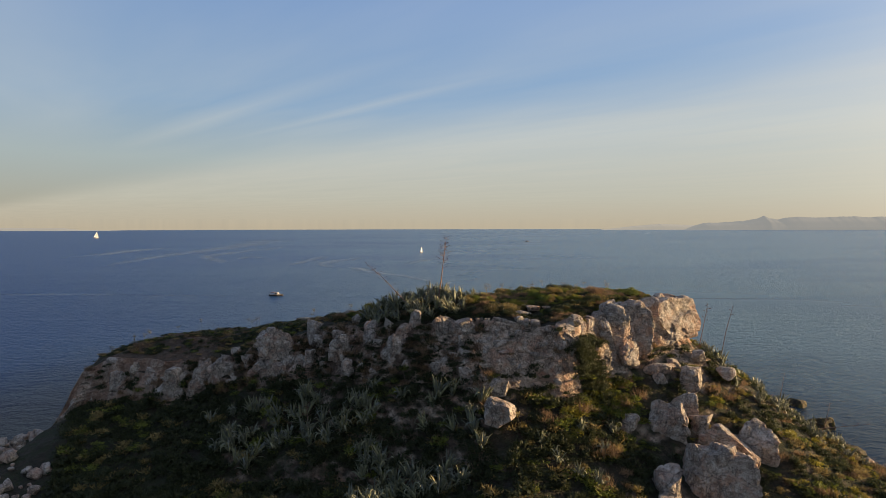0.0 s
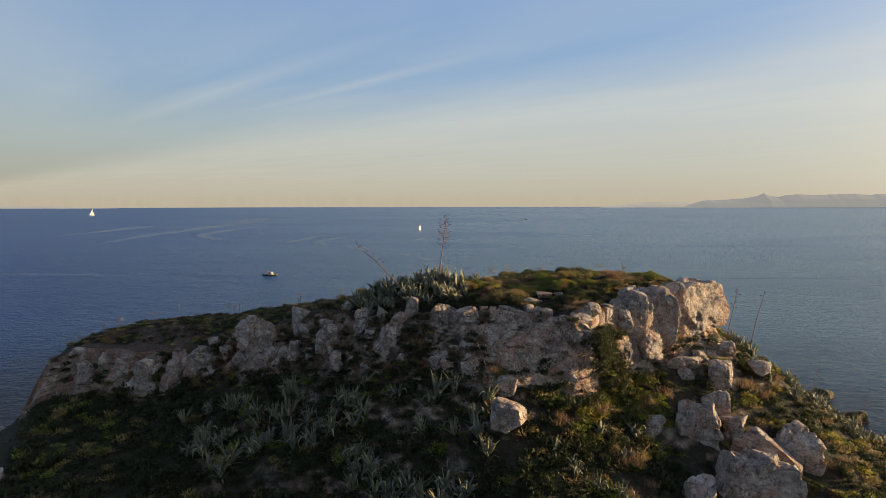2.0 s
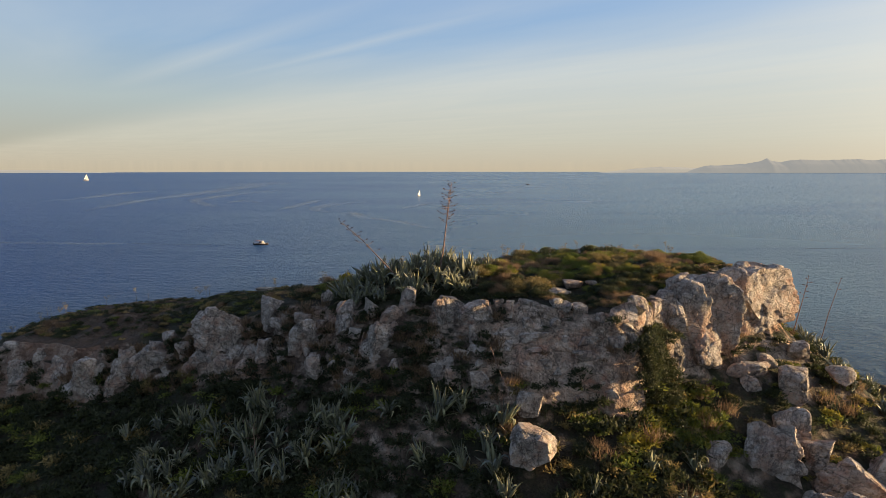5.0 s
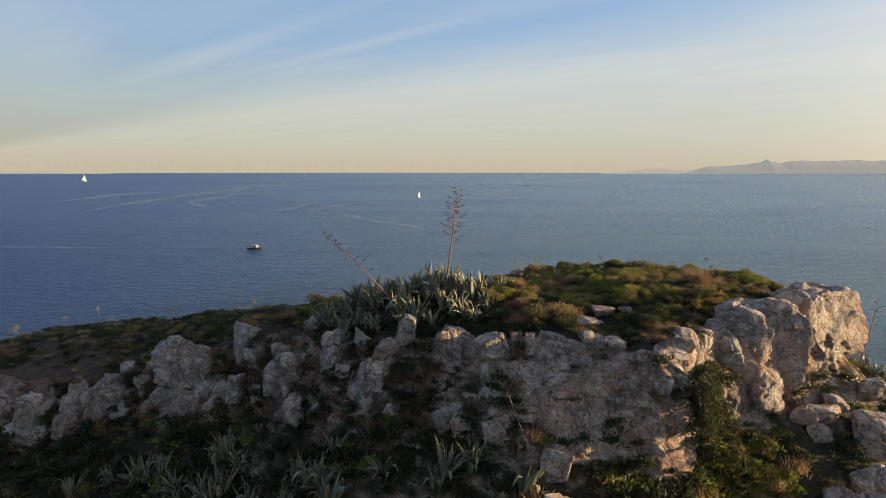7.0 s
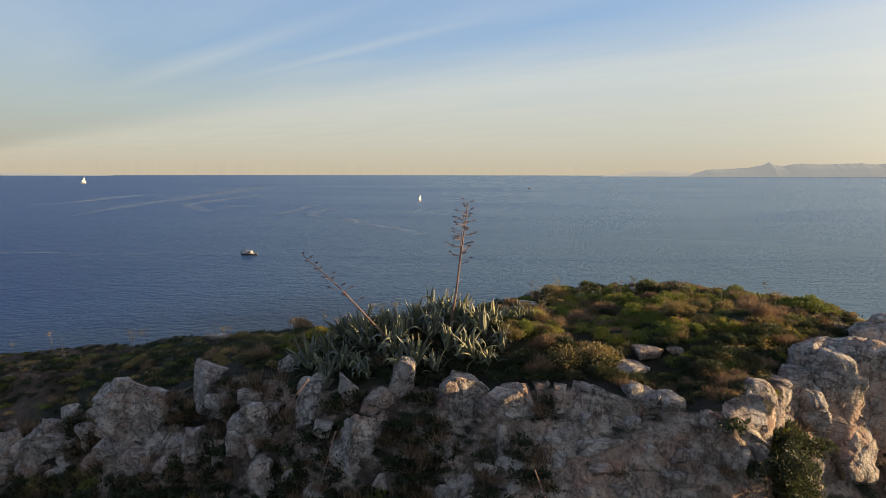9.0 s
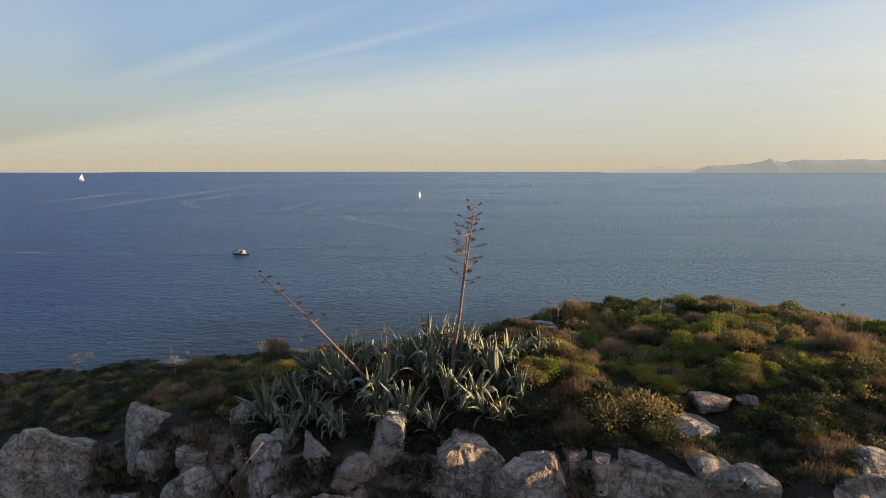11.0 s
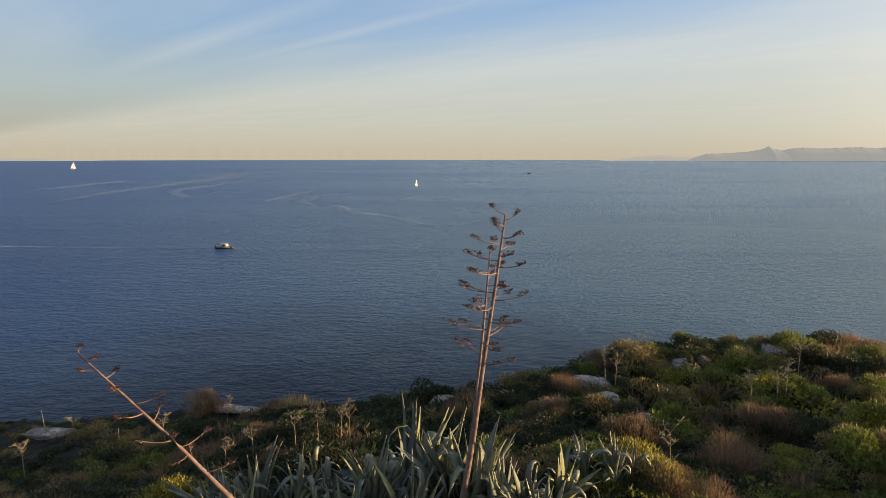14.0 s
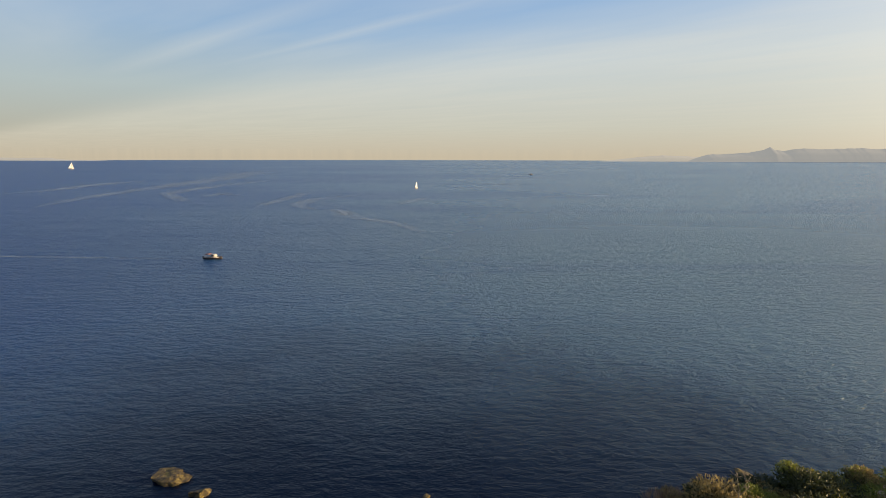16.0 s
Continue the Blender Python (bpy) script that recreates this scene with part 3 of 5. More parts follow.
HEAD_ROCKS = [
    (19.3, 61.9, 15.6, 3.8, 3.8, 8.0), (21.6, 63.0, 16.4, 4.6, 4.6, 6.8), (20.8, 62.0, 13.8, 4.2, 3.4, 4.2), (27.4, 66.9, 16.9, 7.4, 5.2, 5.8), (26.8, 66.4, 14.4, 4.6, 3.6, 4.2), (24.4, 65.4, 17.8, 2.8, 3.0, 3.8),
    (14.4, 59.6, 16.6, 2.6, 2.2, 4.4), (24.4, 65.4, 15.6, 3.4, 3.0, 4.6), (8.8, 61.4, 18.3, 2.5, 1.9, 0.9), (10.5, 63.3, 18.6, 2.1, 1.4, 0.8), (17.2, 61.6, 17.4, 1.9, 2.0, 2.4), (12.0, 63.3, 18.65, 1.0, 0.8, 0.6), (16.0, 60.8, 16.9, 2.2, 2.0, 2.6), (17.8, 61.0, 16.6, 2.2, 2.2, 2.9), (18.2, 60.9, 13.2, 2.2, 2.0, 2.9),
]
BACK_ROCKS = [
    (5.4, 76.6, 18.05, 2.7, 1.6, 1.0), (14.7, 79.0, 18.7, 1.2, 1.0, 0.9), (13.6, 79.4, 18.7, 1.0, 0.8, 0.6), (9.9, 78.0, 18.5, 1.1, 0.9, 0.6), (11.1, 78.1, 18.6, 0.7, 0.6, 0.6), (13.9, 77.2, 18.8, 1.0, 0.8, 0.6), (-1.0, 77.9, 16.6, 1.6, 1.2, 0.7),
    (-12.4, 80.4, 14.95, 3.2, 0.9, 0.25), (-19.9, 77.6, 14.95, 2.4, 1.0, 0.45), (5.6, 74.0, 18.5, 0.9, 0.8, 0.6), (6.2, 72.0, 18.7, 0.7, 0.5, 0.4),
]
for rows, lab, grp in ((BACK_ROCKS, "pale low limestone outcrop among shrubs at the back edge", "outcrops at the back edge"), (CLIFF_ROCKS, "pale pinkish-grey limestone boulder on the cliff edge", "boulders along the cliff edge"),
                       (CLIFF_ROCKS_LOW, "grey weathered limestone block in the shaded cliff face", "blocks in the cliff face"),
                       (SLOPE_ROCKS, "large rough limestone boulder among scrub on the slope", "boulders on the slope"),
                       (HEAD_ROCKS, "sunlit cream limestone outcrop at the head of the cliff", "outcrops at the cliff head")):
    for i, (x, y, z, a, b, c_) in enumerate(rows):
        head = rows is HEAD_ROCKS and c_ > 3
        west = rows in (CLIFF_ROCKS, CLIFF_ROCKS_LOW) and x < 4
        beds = 4 if rows is CLIFF_ROCKS_LOW and c_ > 4 else 3 if rows is CLIFF_ROCKS_LOW and c_ > 2.8 else 0
        turn = (26 if x > 26 else -8) + random.uniform(-5, 5) if head else random.uniform(-26, -6) if rows is SLOPE_ROCKS else random.uniform(-22, 22)
        boulder(len(rows) * 100 + i * 7, x, y, z, a, b, c_, lab, grp, turn=turn, subdiv=5 if max(a, c_) > 2.4 else 4, fold=(0.1 if x > 26 else 0.22) if head else 0.0, box=3.1 if rows is CLIFF_ROCKS else 4.5, lumps=3 if west else 0, strata=beds, roll=random.uniform(0, 10) if west else 0.0)


# smaller blocks wedged into the cliff
BLK = random.Random(31)
CLIFF_ROWS = sum(COUNTS[:4])
BLOCK_MESH = []
for i in range(12):
    bm = rock_mesh(1300 + i * 17, (1.0 + 0.4 * (i % 3), 1.0, 1.0 + 0.5 * (i % 2)), 3, 13, 0.07)
    me = bpy.data.meshes.new("cliff_block")
    bm.to_mesh(me)
    bm.free()
    me.materials.append(M_ROCK)
    me.shade_smooth()
    me.set_sharp_from_angle(angle=radians(30))
    BLOCK_MESH.append(me)
WALL = random.Random(58)


def face_y(x, z):
    """Where the front of the cliff stands at this x and height."""
    col = VG[int(np.argmin(np.abs(xs - x))), CLIFF_ROWS:CLIFF_ROWS + COUNTS[4]]
    return float(col[np.argmin(np.abs(col[:, 2] - z)), 1])


def wall_block(x, z, w, h, depth=1.7, proud=0.2):
    bm = rock_mesh(WALL.randrange(4000), (w, depth, h), 4, 7, 0.05, 0.0, 7.5)
    ob = mesh_ob("wall_block", bm, M_ROCK)
    ob.data.set_sharp_from_angle(angle=radians(28))
    y = face_y(x, z) + depth * 0.5 - proud
    ob.matrix_world = pose(x, y, z, WALL.uniform(-6, 6) - 6, WALL.uniform(-7, 7), WALL.uniform(-9, 9))
    tagged(ob, "angular cream and reddish limestone block jointed into the cliff wall", "rock", "jointed blocks of the cliff wall")


# fractured upper band of the wall, split into uneven columns
wx = 3.7
while wx < 13.2:
    ww = WALL.uniform(1.0, 2.5)
    top_z, low_z = 18.2 + WALL.uniform(-0.25, 0.25), 14.6 + WALL.uniform(-0.9, 1.0)
    while top_z > low_z:
        hh = WALL.uniform(0.7, 1.9)
        if ww > 1.6 and WALL.random() < 0.55:
            cut = WALL.uniform(0.35, 0.65)
            wall_block(wx + ww * cut / 2, top_z - hh / 2, ww * cut + 0.02, hh + 0.03, proud=WALL.uniform(0.05, 0.38))
            wall_block(wx + ww * (1 + cut) / 2, top_z - hh / 2, ww * (1 - cut) + 0.02, hh * WALL.uniform(0.8, 1.1), proud=WALL.uniform(0.05, 0.38))
        else:
            wall_block(wx + ww / 2, top_z - hh / 2, ww + 0.02, hh + 0.03, proud=WALL.uniform(0.05, 0.38))
        top_z -= hh
    wx += ww
for x, z, w, h in ((2.6, 12.4, 2.2, 1.9), (1.3, 11.0, 2.2, 1.8), (3.4, 10.9, 1.7, 1.6), (2.7, 14.3, 2.3, 1.5), (13.6, 15.4, 1.8, 2.0), (13.3, 17.3, 1.7, 2.2), (12.2, 12.2, 1.3, 1.0), (9.6, 11.7, 1.2, 0.8), (6.2, 11.3, 1.9, 1.7), (8.2, 13.4, 1.0, 0.7)):
    wall_block(x, z, w, h)
n_blocks = 0
while n_blocks < 64:
    a = BLK.randrange(len(xs))
    x, y, z = VG[a, CLIFF_ROWS + BLK.randrange(4, COUNTS[4])]
    if not -46 < x < 19 or 4 < x < 15:
        continue
    size = BLK.uniform(0.5, 1.1) + 0.9 * BLK.random() ** 3
    ob = new("cliff_block", BLOCK_MESH[BLK.randrange(12)])
    ob.matrix_world = pose(x, y + size * 0.05, z, BLK.uniform(-12, 12), BLK.uniform(-12, 12), BLK.uniform(-25, 25)) @ Matrix.Diagonal((size, size, size * BLK.uniform(0.8, 1.3), 1))
    tagged(ob, "small grey limestone block wedged in the cliff", "rock", "small blocks in the cliff")
    n_blocks += 1

SHORE = random.Random(11)


def stone_field(n, x0, x1, y0, y1, s0, s1, label, group, name="shore_stone", low=-0.4, high=2.5):
    made = 0
    protos = []
    for i in range(6):
        bm = rock_mesh(900 + i * 13, (1.0, 0.9, 0.75), 2, 9, 0.10)
        me = bpy.data.meshes.new(name)
        bm.to_mesh(me)
        bm.free()
        me.materials.append(M_ROCK)
        me.shade_smooth()
        protos.append(me)
    while made < n:
        x, y = SHORE.uniform(x0, x1), SHORE.uniform(y0, y1)
        z = ground_z(x, y)
        n -= 0.02
        if not low < z < high or (x < 0 and x > -48.6 + (70 - y) * 0.54 + SHORE.gauss(0, 0.8)):
            continue
        size = s0 + (s1 - s0) * SHORE.random() ** 2.2
        ob = new(name, protos[made % 6])
        ob.matrix_world = pose(x, y, z + size * 0.18, SHORE.uniform(-15, 15), SHORE.uniform(-15, 15), SHORE.uniform(0, 360)) @ Matrix.Diagonal((size, size * SHORE.uniform(0.7, 1.1), size * SHORE.uniform(0.6, 1.0), 1))
        tagged(ob, label, "stone", group)
        made += 1


stone_field(265, -59, -40, 46, 71, 0.5, 2.3, "reddish-grey shore stone at the foot of the cliff", "stones along the shore")
stone_field(34, 43, 55, 55, 84, 0.5, 1.8, "rough brownish stone at the waterline", "stones at the waterline")

# rocks standing in the sea behind the headland
for i, (x, y, a, b, c_) in enumerate(((-27.2, 109.8, 4.6, 2.8, 1.6), (-23.2, 107.4, 2.2, 1.6, 1.4), (-15.0, 105.4, 1.7, 1.3, 1.0), (-3.1, 107.2, 0.8, 0.8, 0.9), (26.6, 110.9, 2.4, 1.8, 1.7), (21.6, 107.9, 3.4, 2.4, 1.3), (54.6, 87.0, 3.0, 2.6, 2.6), (52.4, 77.2, 3.4, 2.8, 3.8), (50.9, 68.6, 2.6, 2.0, 1.6))):
    sea_rock = boulder(700 + i * 11, x, y, c_ * 0.04, a, b, c_ * (0.62 if x < 40 else 0.9), "weed-topped brown rock standing in the sea", "rocks in the sea", turn=20 * i, subdiv=4)
    sea_rock.data.materials[0] = M_SEAROCK


# ---- scrub ----
def leaf_cloud(seed, r, h, count, leaf, kind="leafy"):
    """Vertices of count little leaves (three corners each) over a lumpy mound."""
    g = np.random.default_rng(seed)
    lobes = 6
    ang = g.uniform(0, 2 * np.pi, lobes)
    rad = r * np.sqrt(g.uniform(0, 0.45, lobes))
    lc = np.stack([rad * np.cos(ang), rad * np.sin(ang), g.uniform(0.0, 0.35, lobes) * h], 1)
    lr = r * g.uniform(0.38, 0.62, lobes)
    pick = g.integers(0, lobes, count)
    d = g.normal(size=(count, 3))
    d[:, 2] = np.abs(d[:, 2])
    d /= np.linalg.norm(d, axis=1)[:, None]
    tuft = g.normal(size=(80, 3))
    tuft[:, 2] = np.abs(tuft[:, 2])
    tuft /= np.linalg.norm(tuft, axis=1)[:, None]
    d = d * 0.62 + tuft[g.integers(0, 80, count)] * 0.5
    d /= np.linalg.norm(d, axis=1)[:, None]
    dist = lr[pick] * (g.uniform(0.0, 1.0, count) ** 0.35 * 1.08)
    base = lc[pick] + d * dist[:, None] * np.array([1, 1, h / r * 1.05])
    base[:, 2] = np.maximum(base[:, 2], 0.0)
    if kind == "twigs":
        axis = d * 0.6 + np.array([0, 0, 0.9]) + g.normal(size=(count, 3)) * 0.35
        length, width = leaf * g.uniform(1.5, 3.5, count), leaf * 0.10
    elif kind == "grass":
        axis = d * 0.3 + np.array([0, 0, 1.0]) + g.normal(size=(count, 3)) * 0.3
        length, width = leaf * g.uniform(1.5, 3.0, count), leaf * 0.12
        base[:, 2] *= 0.3
    else:
        axis = d + g.normal(size=(count, 3)) * 0.6
        length, width = leaf * g.uniform(0.6, 1.4, count), leaf * 0.28
    axis /= np.linalg.norm(axis, axis=1)[:, None]
    side = np.cross(axis, g.normal(size=(count, 3)))
    side /= np.linalg.norm(side, axis=1)[:, None] + 1e-9
    return np.stack([base + side * width, base + axis * length[:, None], base - side * width], 1).reshape(-1, 3)


def leaves_mesh(name, co, mat):
    """A mesh of loose three-cornered leaves."""
    me = bpy.data.meshes.new(name)
    n = len(co)
    me.vertices.add(n)
    me.vertices.foreach_set("co", np.ascontiguousarray(co, dtype=np.float32).ravel())
    me.loops.add(n)
    me.loops.foreach_set("vertex_index", np.arange(n, dtype=np.int32))
    me.polygons.add(n // 3)
    me.polygons.foreach_set("loop_start", np.arange(0, n, 3, dtype=np.int32))
    me.update(calc_edges=True)
    me.materials.append(mat)
    return me


KINDS = {  # name: material, mound kind, height share, label
    "green": ("scrub_green", "leafy", 0.75, "low green leafy shrub on the headland"),
    "yellow": ("scrub_yellow_green", "leafy", 0.6, "yellow-green flowering spurge shrub in evening sun"),
    "dark": ("scrub_dark", "leafy", 0.8, "dark evergreen mastic shrub"),
    "olive": ("scrub_olive_brown", "leafy", 0.8, "rounded olive-brown thorny shrub"),
    "dry": ("scrub_dry_twigs", "twigs", 0.75, "dry reddish-brown twiggy shrub"),
    "straw": ("scrub_straw", "grass", 0.5, "tuft of dry straw-coloured grass"),
}
leaf_material("scrub_straw", (0.27, 0.19, 0.08), (0.56, 0.40, 0.17))
NEAR, FAR = {}, {}
for j, (key, (mat, kind, hs, lab)) in enumerate(KINDS.items()):
    NEAR[key] = [leaves_mesh("shrub", leaf_cloud(40 + 10 * j + i, 1.0, hs, 2400, 0.080, kind), M_LEAF[mat]) for i in range(3)]
    FAR[key] = [leaf_cloud(340 + 10 * j + i, 1.0, hs, 280, 0.18, kind) for i in range(4)]
SLOPE_LOD = {key: [leaf_cloud(640 + 10 * j + i, 1.0, hs, 150, 0.28, kind) for i in range(4)] for j, (key, (mat, kind, hs, lab)) in enumerate(KINDS.items())}
PILE = {key: [] for key in KINDS}
VEG = random.Random(5)
GROWN = []


def shrub(key, x, y, size, z=None, tall=1.0, sink=0.08):
    z = ground_z(x, y) if z is None else z
    GROWN.append((x, y))
    ob = new("shrub", NEAR[key][VEG.randrange(3)])
    ob.matrix_world = pose(x, y, z - sink * size, 0, 0, VEG.uniform(0, 360)) @ Matrix.Diagonal((size, size * VEG.uniform(0.85, 1.15), size * tall, 1))
    return tagged(ob, KINDS[key][3], "shrub", "shrubs on the headland")


def pile(key, x, y, z, size, tall=1.0, coarse=False):
    co = (SLOPE_LOD if coarse else FAR)[key][VEG.randrange(4)]
    a = VEG.uniform(0, 2 * math.pi)
    ca, sa = math.cos(a), math.sin(a)
    m = np.array([[ca, sa, 0], [-sa, ca, 0], [0, 0, tall]]) * size
    PILE[key].append(co @ m + np.array([x, y, z - 0.08 * size]))
    GROWN.append((x, y))


def in_rock(x, y, z=None, grow=0.0):
    for rx, ry, rz, a, b, c_ in ROCKS:
        if abs(x - rx) < a * 0.5 + grow and abs(y - ry + 0.3) < b * 0.5 + 0.5 + grow and (z is None or z < rz + c_ * 0.5):
            return True
    return False


def choose(x, y, table):
    f = 0.5 + 0.9 * fbm(Vector((x * 0.23, y * 0.23, 4.0)), 3) + VEG.uniform(-0.22, 0.22)
    f = min(0.999, max(0.0, f))
    for key, upto in table:
        if f < upto:
            return key
    return table[-1][0]


TOP = (("dark", 0.18), ("olive", 0.33), ("yellow", 0.42), ("green", 0.62), ("dry", 0.78), ("olive", 0.88), ("dark", 1.0))
# mostly dark leaves, standing in for shade between mounds and along the lip
SHADE_MIX = (("dark", 0.66), ("dry", 0.76), ("olive", 0.84), ("dark", 1.0))
# dark shares raised to lower the tone of these areas
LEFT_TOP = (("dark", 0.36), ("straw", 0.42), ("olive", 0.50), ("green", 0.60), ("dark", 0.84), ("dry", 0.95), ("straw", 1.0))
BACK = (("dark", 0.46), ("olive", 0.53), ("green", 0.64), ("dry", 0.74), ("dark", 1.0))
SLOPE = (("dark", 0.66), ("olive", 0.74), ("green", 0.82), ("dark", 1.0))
RIGHT = (("dark", 0.42), ("yellow", 0.49), ("green", 0.58), ("olive", 0.70), ("dry", 0.80), ("dark", 1.0))

# singled-out shrubs
for key, x, y, size, tall in (("olive", 6.4, 61.9, 2.1, 0.85), ("dry", 4.7, 66.8, 1.15, 0.95), ("olive", 8.0, 78.9, 1.5, 1.0), ("dry", 6.8, 79.3, 1.1, 1.0), ("dark", 12.6, 79.4, 1.1, 0.9), ("olive", 10.0, 79.6, 0.8, 0.8),
                              ("dry", -13.5, 80.3, 1.35, 1.35), ("straw", -9.0, 80.0, 1.6, 1.5), ("dry", -9.8, 80.1, 0.85, 1.1), ("straw", -11.2, 80.0, 0.6, 1.0), ("straw", -7.8, 79.9, 0.9, 1.1), ("dark", -1.9, 78.6, 1.4, 1.2),
                              ("dark", 11.4, 79.0, 1.5, 1.0), ("green", 13.6, 79.8, 1.1, 0.9), ("dark", 16.2, 79.8, 1.1, 0.8), ("dry", 20.0, 79.6, 1.2, 0.8), ("dry", -10.2, 72.5, 0.9, 0.9), ("dry", 3.4, 73.5, 1.2, 0.9), ("dark", 4.0, 62.6, 1.5, 0.85), ("dark", -12.4, 67.2, 1.6, 0.8), ("dark", -13.4, 69.5, 1.7, 0.7),
                              ("straw", -15.8, 76.2, 1.3, 1.0), ("straw", -13.6, 75.0, 1.1, 1.1), ("olive", -18.2, 77.6, 1.1, 0.9), ("straw", -12.2, 74.0, 0.9, 1.1), ("dry", -6.4, 77.2, 1.0, 1.0), ("straw", -4.4, 76.4, 0.9, 1.2), ("dry", 4.2, 76.0, 1.2, 1.2), ("straw", 2.0, 72.4, 1.0, 1.3), ("dry", 7.6, 69.0, 1.3, 1.1), ("dry", 5.6, 70.4, 1.2, 1.2), ("olive", 3.2, 69.6, 1.2, 0.8), ("dry", 10.4, 71.0, 1.3, 1.0), ("dry", 12.8, 68.6, 1.2, 1.0), ("straw", 9.0, 66.4, 0.9, 1.0),
                              # this row is added to shade the low slabs and darken the lip
                              ("dark", 12.4, 61.6, 1.3, 0.9), ("dark", 13.8, 62.8, 1.4, 0.9), ("dark", 15.2, 62.6, 1.3, 0.9), ("dry", 13.0, 60.4, 1.0, 0.9), ("dark", 11.4, 60.8, 0.9, 0.8), ("dark", 5.0, 63.6, 1.5, 0.9), ("dark", 4.4, 61.4, 1.2, 0.9), ("dark", 8.4, 63.4, 1.2, 0.8)):
    shrub(key, x, y, size, tall=tall)
count = 0
while count < 285:
    x, y = VEG.uniform(-13, 24), VEG.uniform(61, 81)
    lip = section(x)[4]
    if y < lip + 0.4 or y > section(x)[8] + 0.5 or in_rock(x, y, None, -0.1) or (-9 < x < 3 and 61 < y < 66.5):
        continue
    at_back = x < 6 and y > 68
    shrub(choose(x, y, SHADE_MIX if y < lip + 4.0 and x > 3 else BACK if at_back else TOP), x, y, VEG.uniform(0.5, 1.0) + 0.7 * VEG.random() ** 4, tall=VEG.uniform(0.85, 1.45) * (0.8 if at_back else 1.0))
    count += 1
for _ in range(1500):
    x, y = VEG.uniform(-13, 29), VEG.uniform(61, 82)
    if y < section(x)[4] + 0.2 or y > section(x)[8] + 1.0 or in_rock(x, y, None, -0.1) or (-9 < x < 3 and 60.5 < y < 66):
        continue
    pile(choose(x, y, BACK if x < 6 and y > 68 else TOP), x, y, ground_z(x, y), VEG.uniform(0.35, 0.8), VEG.uniform(0.7, 1.1), y > 70)
for _ in range(1500):
    x, y = VEG.uniform(-49, -12), VEG.uniform(65, 82.5)
    if y < section(x)[4] - 0.1 or y > section(x)[8] + 1.0 or in_rock(x, y, None, -0.1) or (-16 < x < -9 and y > 79.6) or (-45 < x < -33.5 and y < section(x)[4] + 0.5) or (-38 < x < -29.5 and y < section(x)[4] + 4.5 and VEG.random() < 0.6):
        continue
    low_ = 0.55 if y > section(x)[8] - 3.0 else 1.0
    pile(choose(x, y, LEFT_TOP), x, y, ground_z(x, y), VEG.uniform(0.4, 0.8) * low_, VEG.uniform(0.6, 1.0))
for _ in range(60):
    x = VEG.uniform(-10, 4.5)
    y = section(x)[4] + VEG.uniform(0.2, 1.6)
    pile("dark", x, y, ground_z(x, y), VEG.uniform(0.5, 0.9), 0.9)
# dark leaves along the lip stand in for the shade on it
for _ in range(420):
    x = VEG.uniform(3, 27)
    y = section(x)[4] + VEG.uniform(0.45, 2.6) + (0.8 if x > 18 else 0.0)
    if x < 17 or not in_rock(x, y, None, -0.15):
        pile(choose(x, y, SHADE_MIX if x > 4.5 else TOP), x, y, ground_z(x, y), VEG.uniform(0.3, 0.65), 0.9)
for _ in range(110):
    x, y = VEG.uniform(14.5, 22.5), VEG.uniform(61.8, 67.5)
    if y > section(x)[4] + 0.5 and not in_rock(x, y, None, -1.1):
        pile(choose(x, y, TOP), x, y, ground_z(x, y), VEG.uniform(0.35, 0.7), 0.95)
# dark growth between the agaves; its colour also stands in for shade there
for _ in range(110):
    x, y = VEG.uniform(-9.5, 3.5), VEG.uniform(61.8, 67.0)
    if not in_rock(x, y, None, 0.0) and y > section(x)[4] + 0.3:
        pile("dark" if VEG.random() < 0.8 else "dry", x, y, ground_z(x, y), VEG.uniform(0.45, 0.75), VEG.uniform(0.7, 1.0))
# close the gaps in the cover; mostly dark leaves stand in for shade there
grown = np.array(GROWN)
for gx in np.arange(-12.5, 27.0, 0.75):
    for gy in np.arange(61.5, 80.5, 0.75):
        x, y = gx + VEG.uniform(-0.25, 0.25), gy + VEG.uniform(-0.25, 0.25)
        if y < section(x)[4] + 0.5 or y > section(x)[8] or in_rock(x, y, None, -0.35) or (-9 < x < 3 and y < 66):
            continue
        if np.min((grown[:, 0] - x) ** 2 + (grown[:, 1] - y) ** 2) > 0.16:
            pile(choose(x, y, SHADE_MIX), x, y, ground_z(x, y), VEG.uniform(0.55, 0.85), VEG.uniform(0.5, 0.8), y > 70)
# shrubs on ledges of the cliff
CL = sum(COUNTS[:4])
for _ in range(1750):
    a = VEG.randrange(len(xs))
    x, y, z = VG[a, CL + VEG.randrange(0, COUNTS[4])]
    if not -48 < x < 30 or in_rock(x, y - 0.3, z, -0.45) or (-44 < x < -33 and z > 9.0):
        continue
    bare = (4.5 < x < 15.5 and VEG.random() < 0.96) or (18 < x < 30 and VEG.random() < 0.85)
    if bare:
        continue
    pile("dark" if VEG.random() < 0.6 else "dry", x, y - 0.1, z - 0.2, VEG.uniform(0.4, 0.95), 0.9, True)
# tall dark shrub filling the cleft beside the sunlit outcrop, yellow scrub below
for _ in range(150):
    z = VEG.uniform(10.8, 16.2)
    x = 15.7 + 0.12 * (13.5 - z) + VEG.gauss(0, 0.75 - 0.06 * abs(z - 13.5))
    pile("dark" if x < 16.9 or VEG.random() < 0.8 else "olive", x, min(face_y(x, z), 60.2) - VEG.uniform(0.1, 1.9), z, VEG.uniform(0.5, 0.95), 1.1)
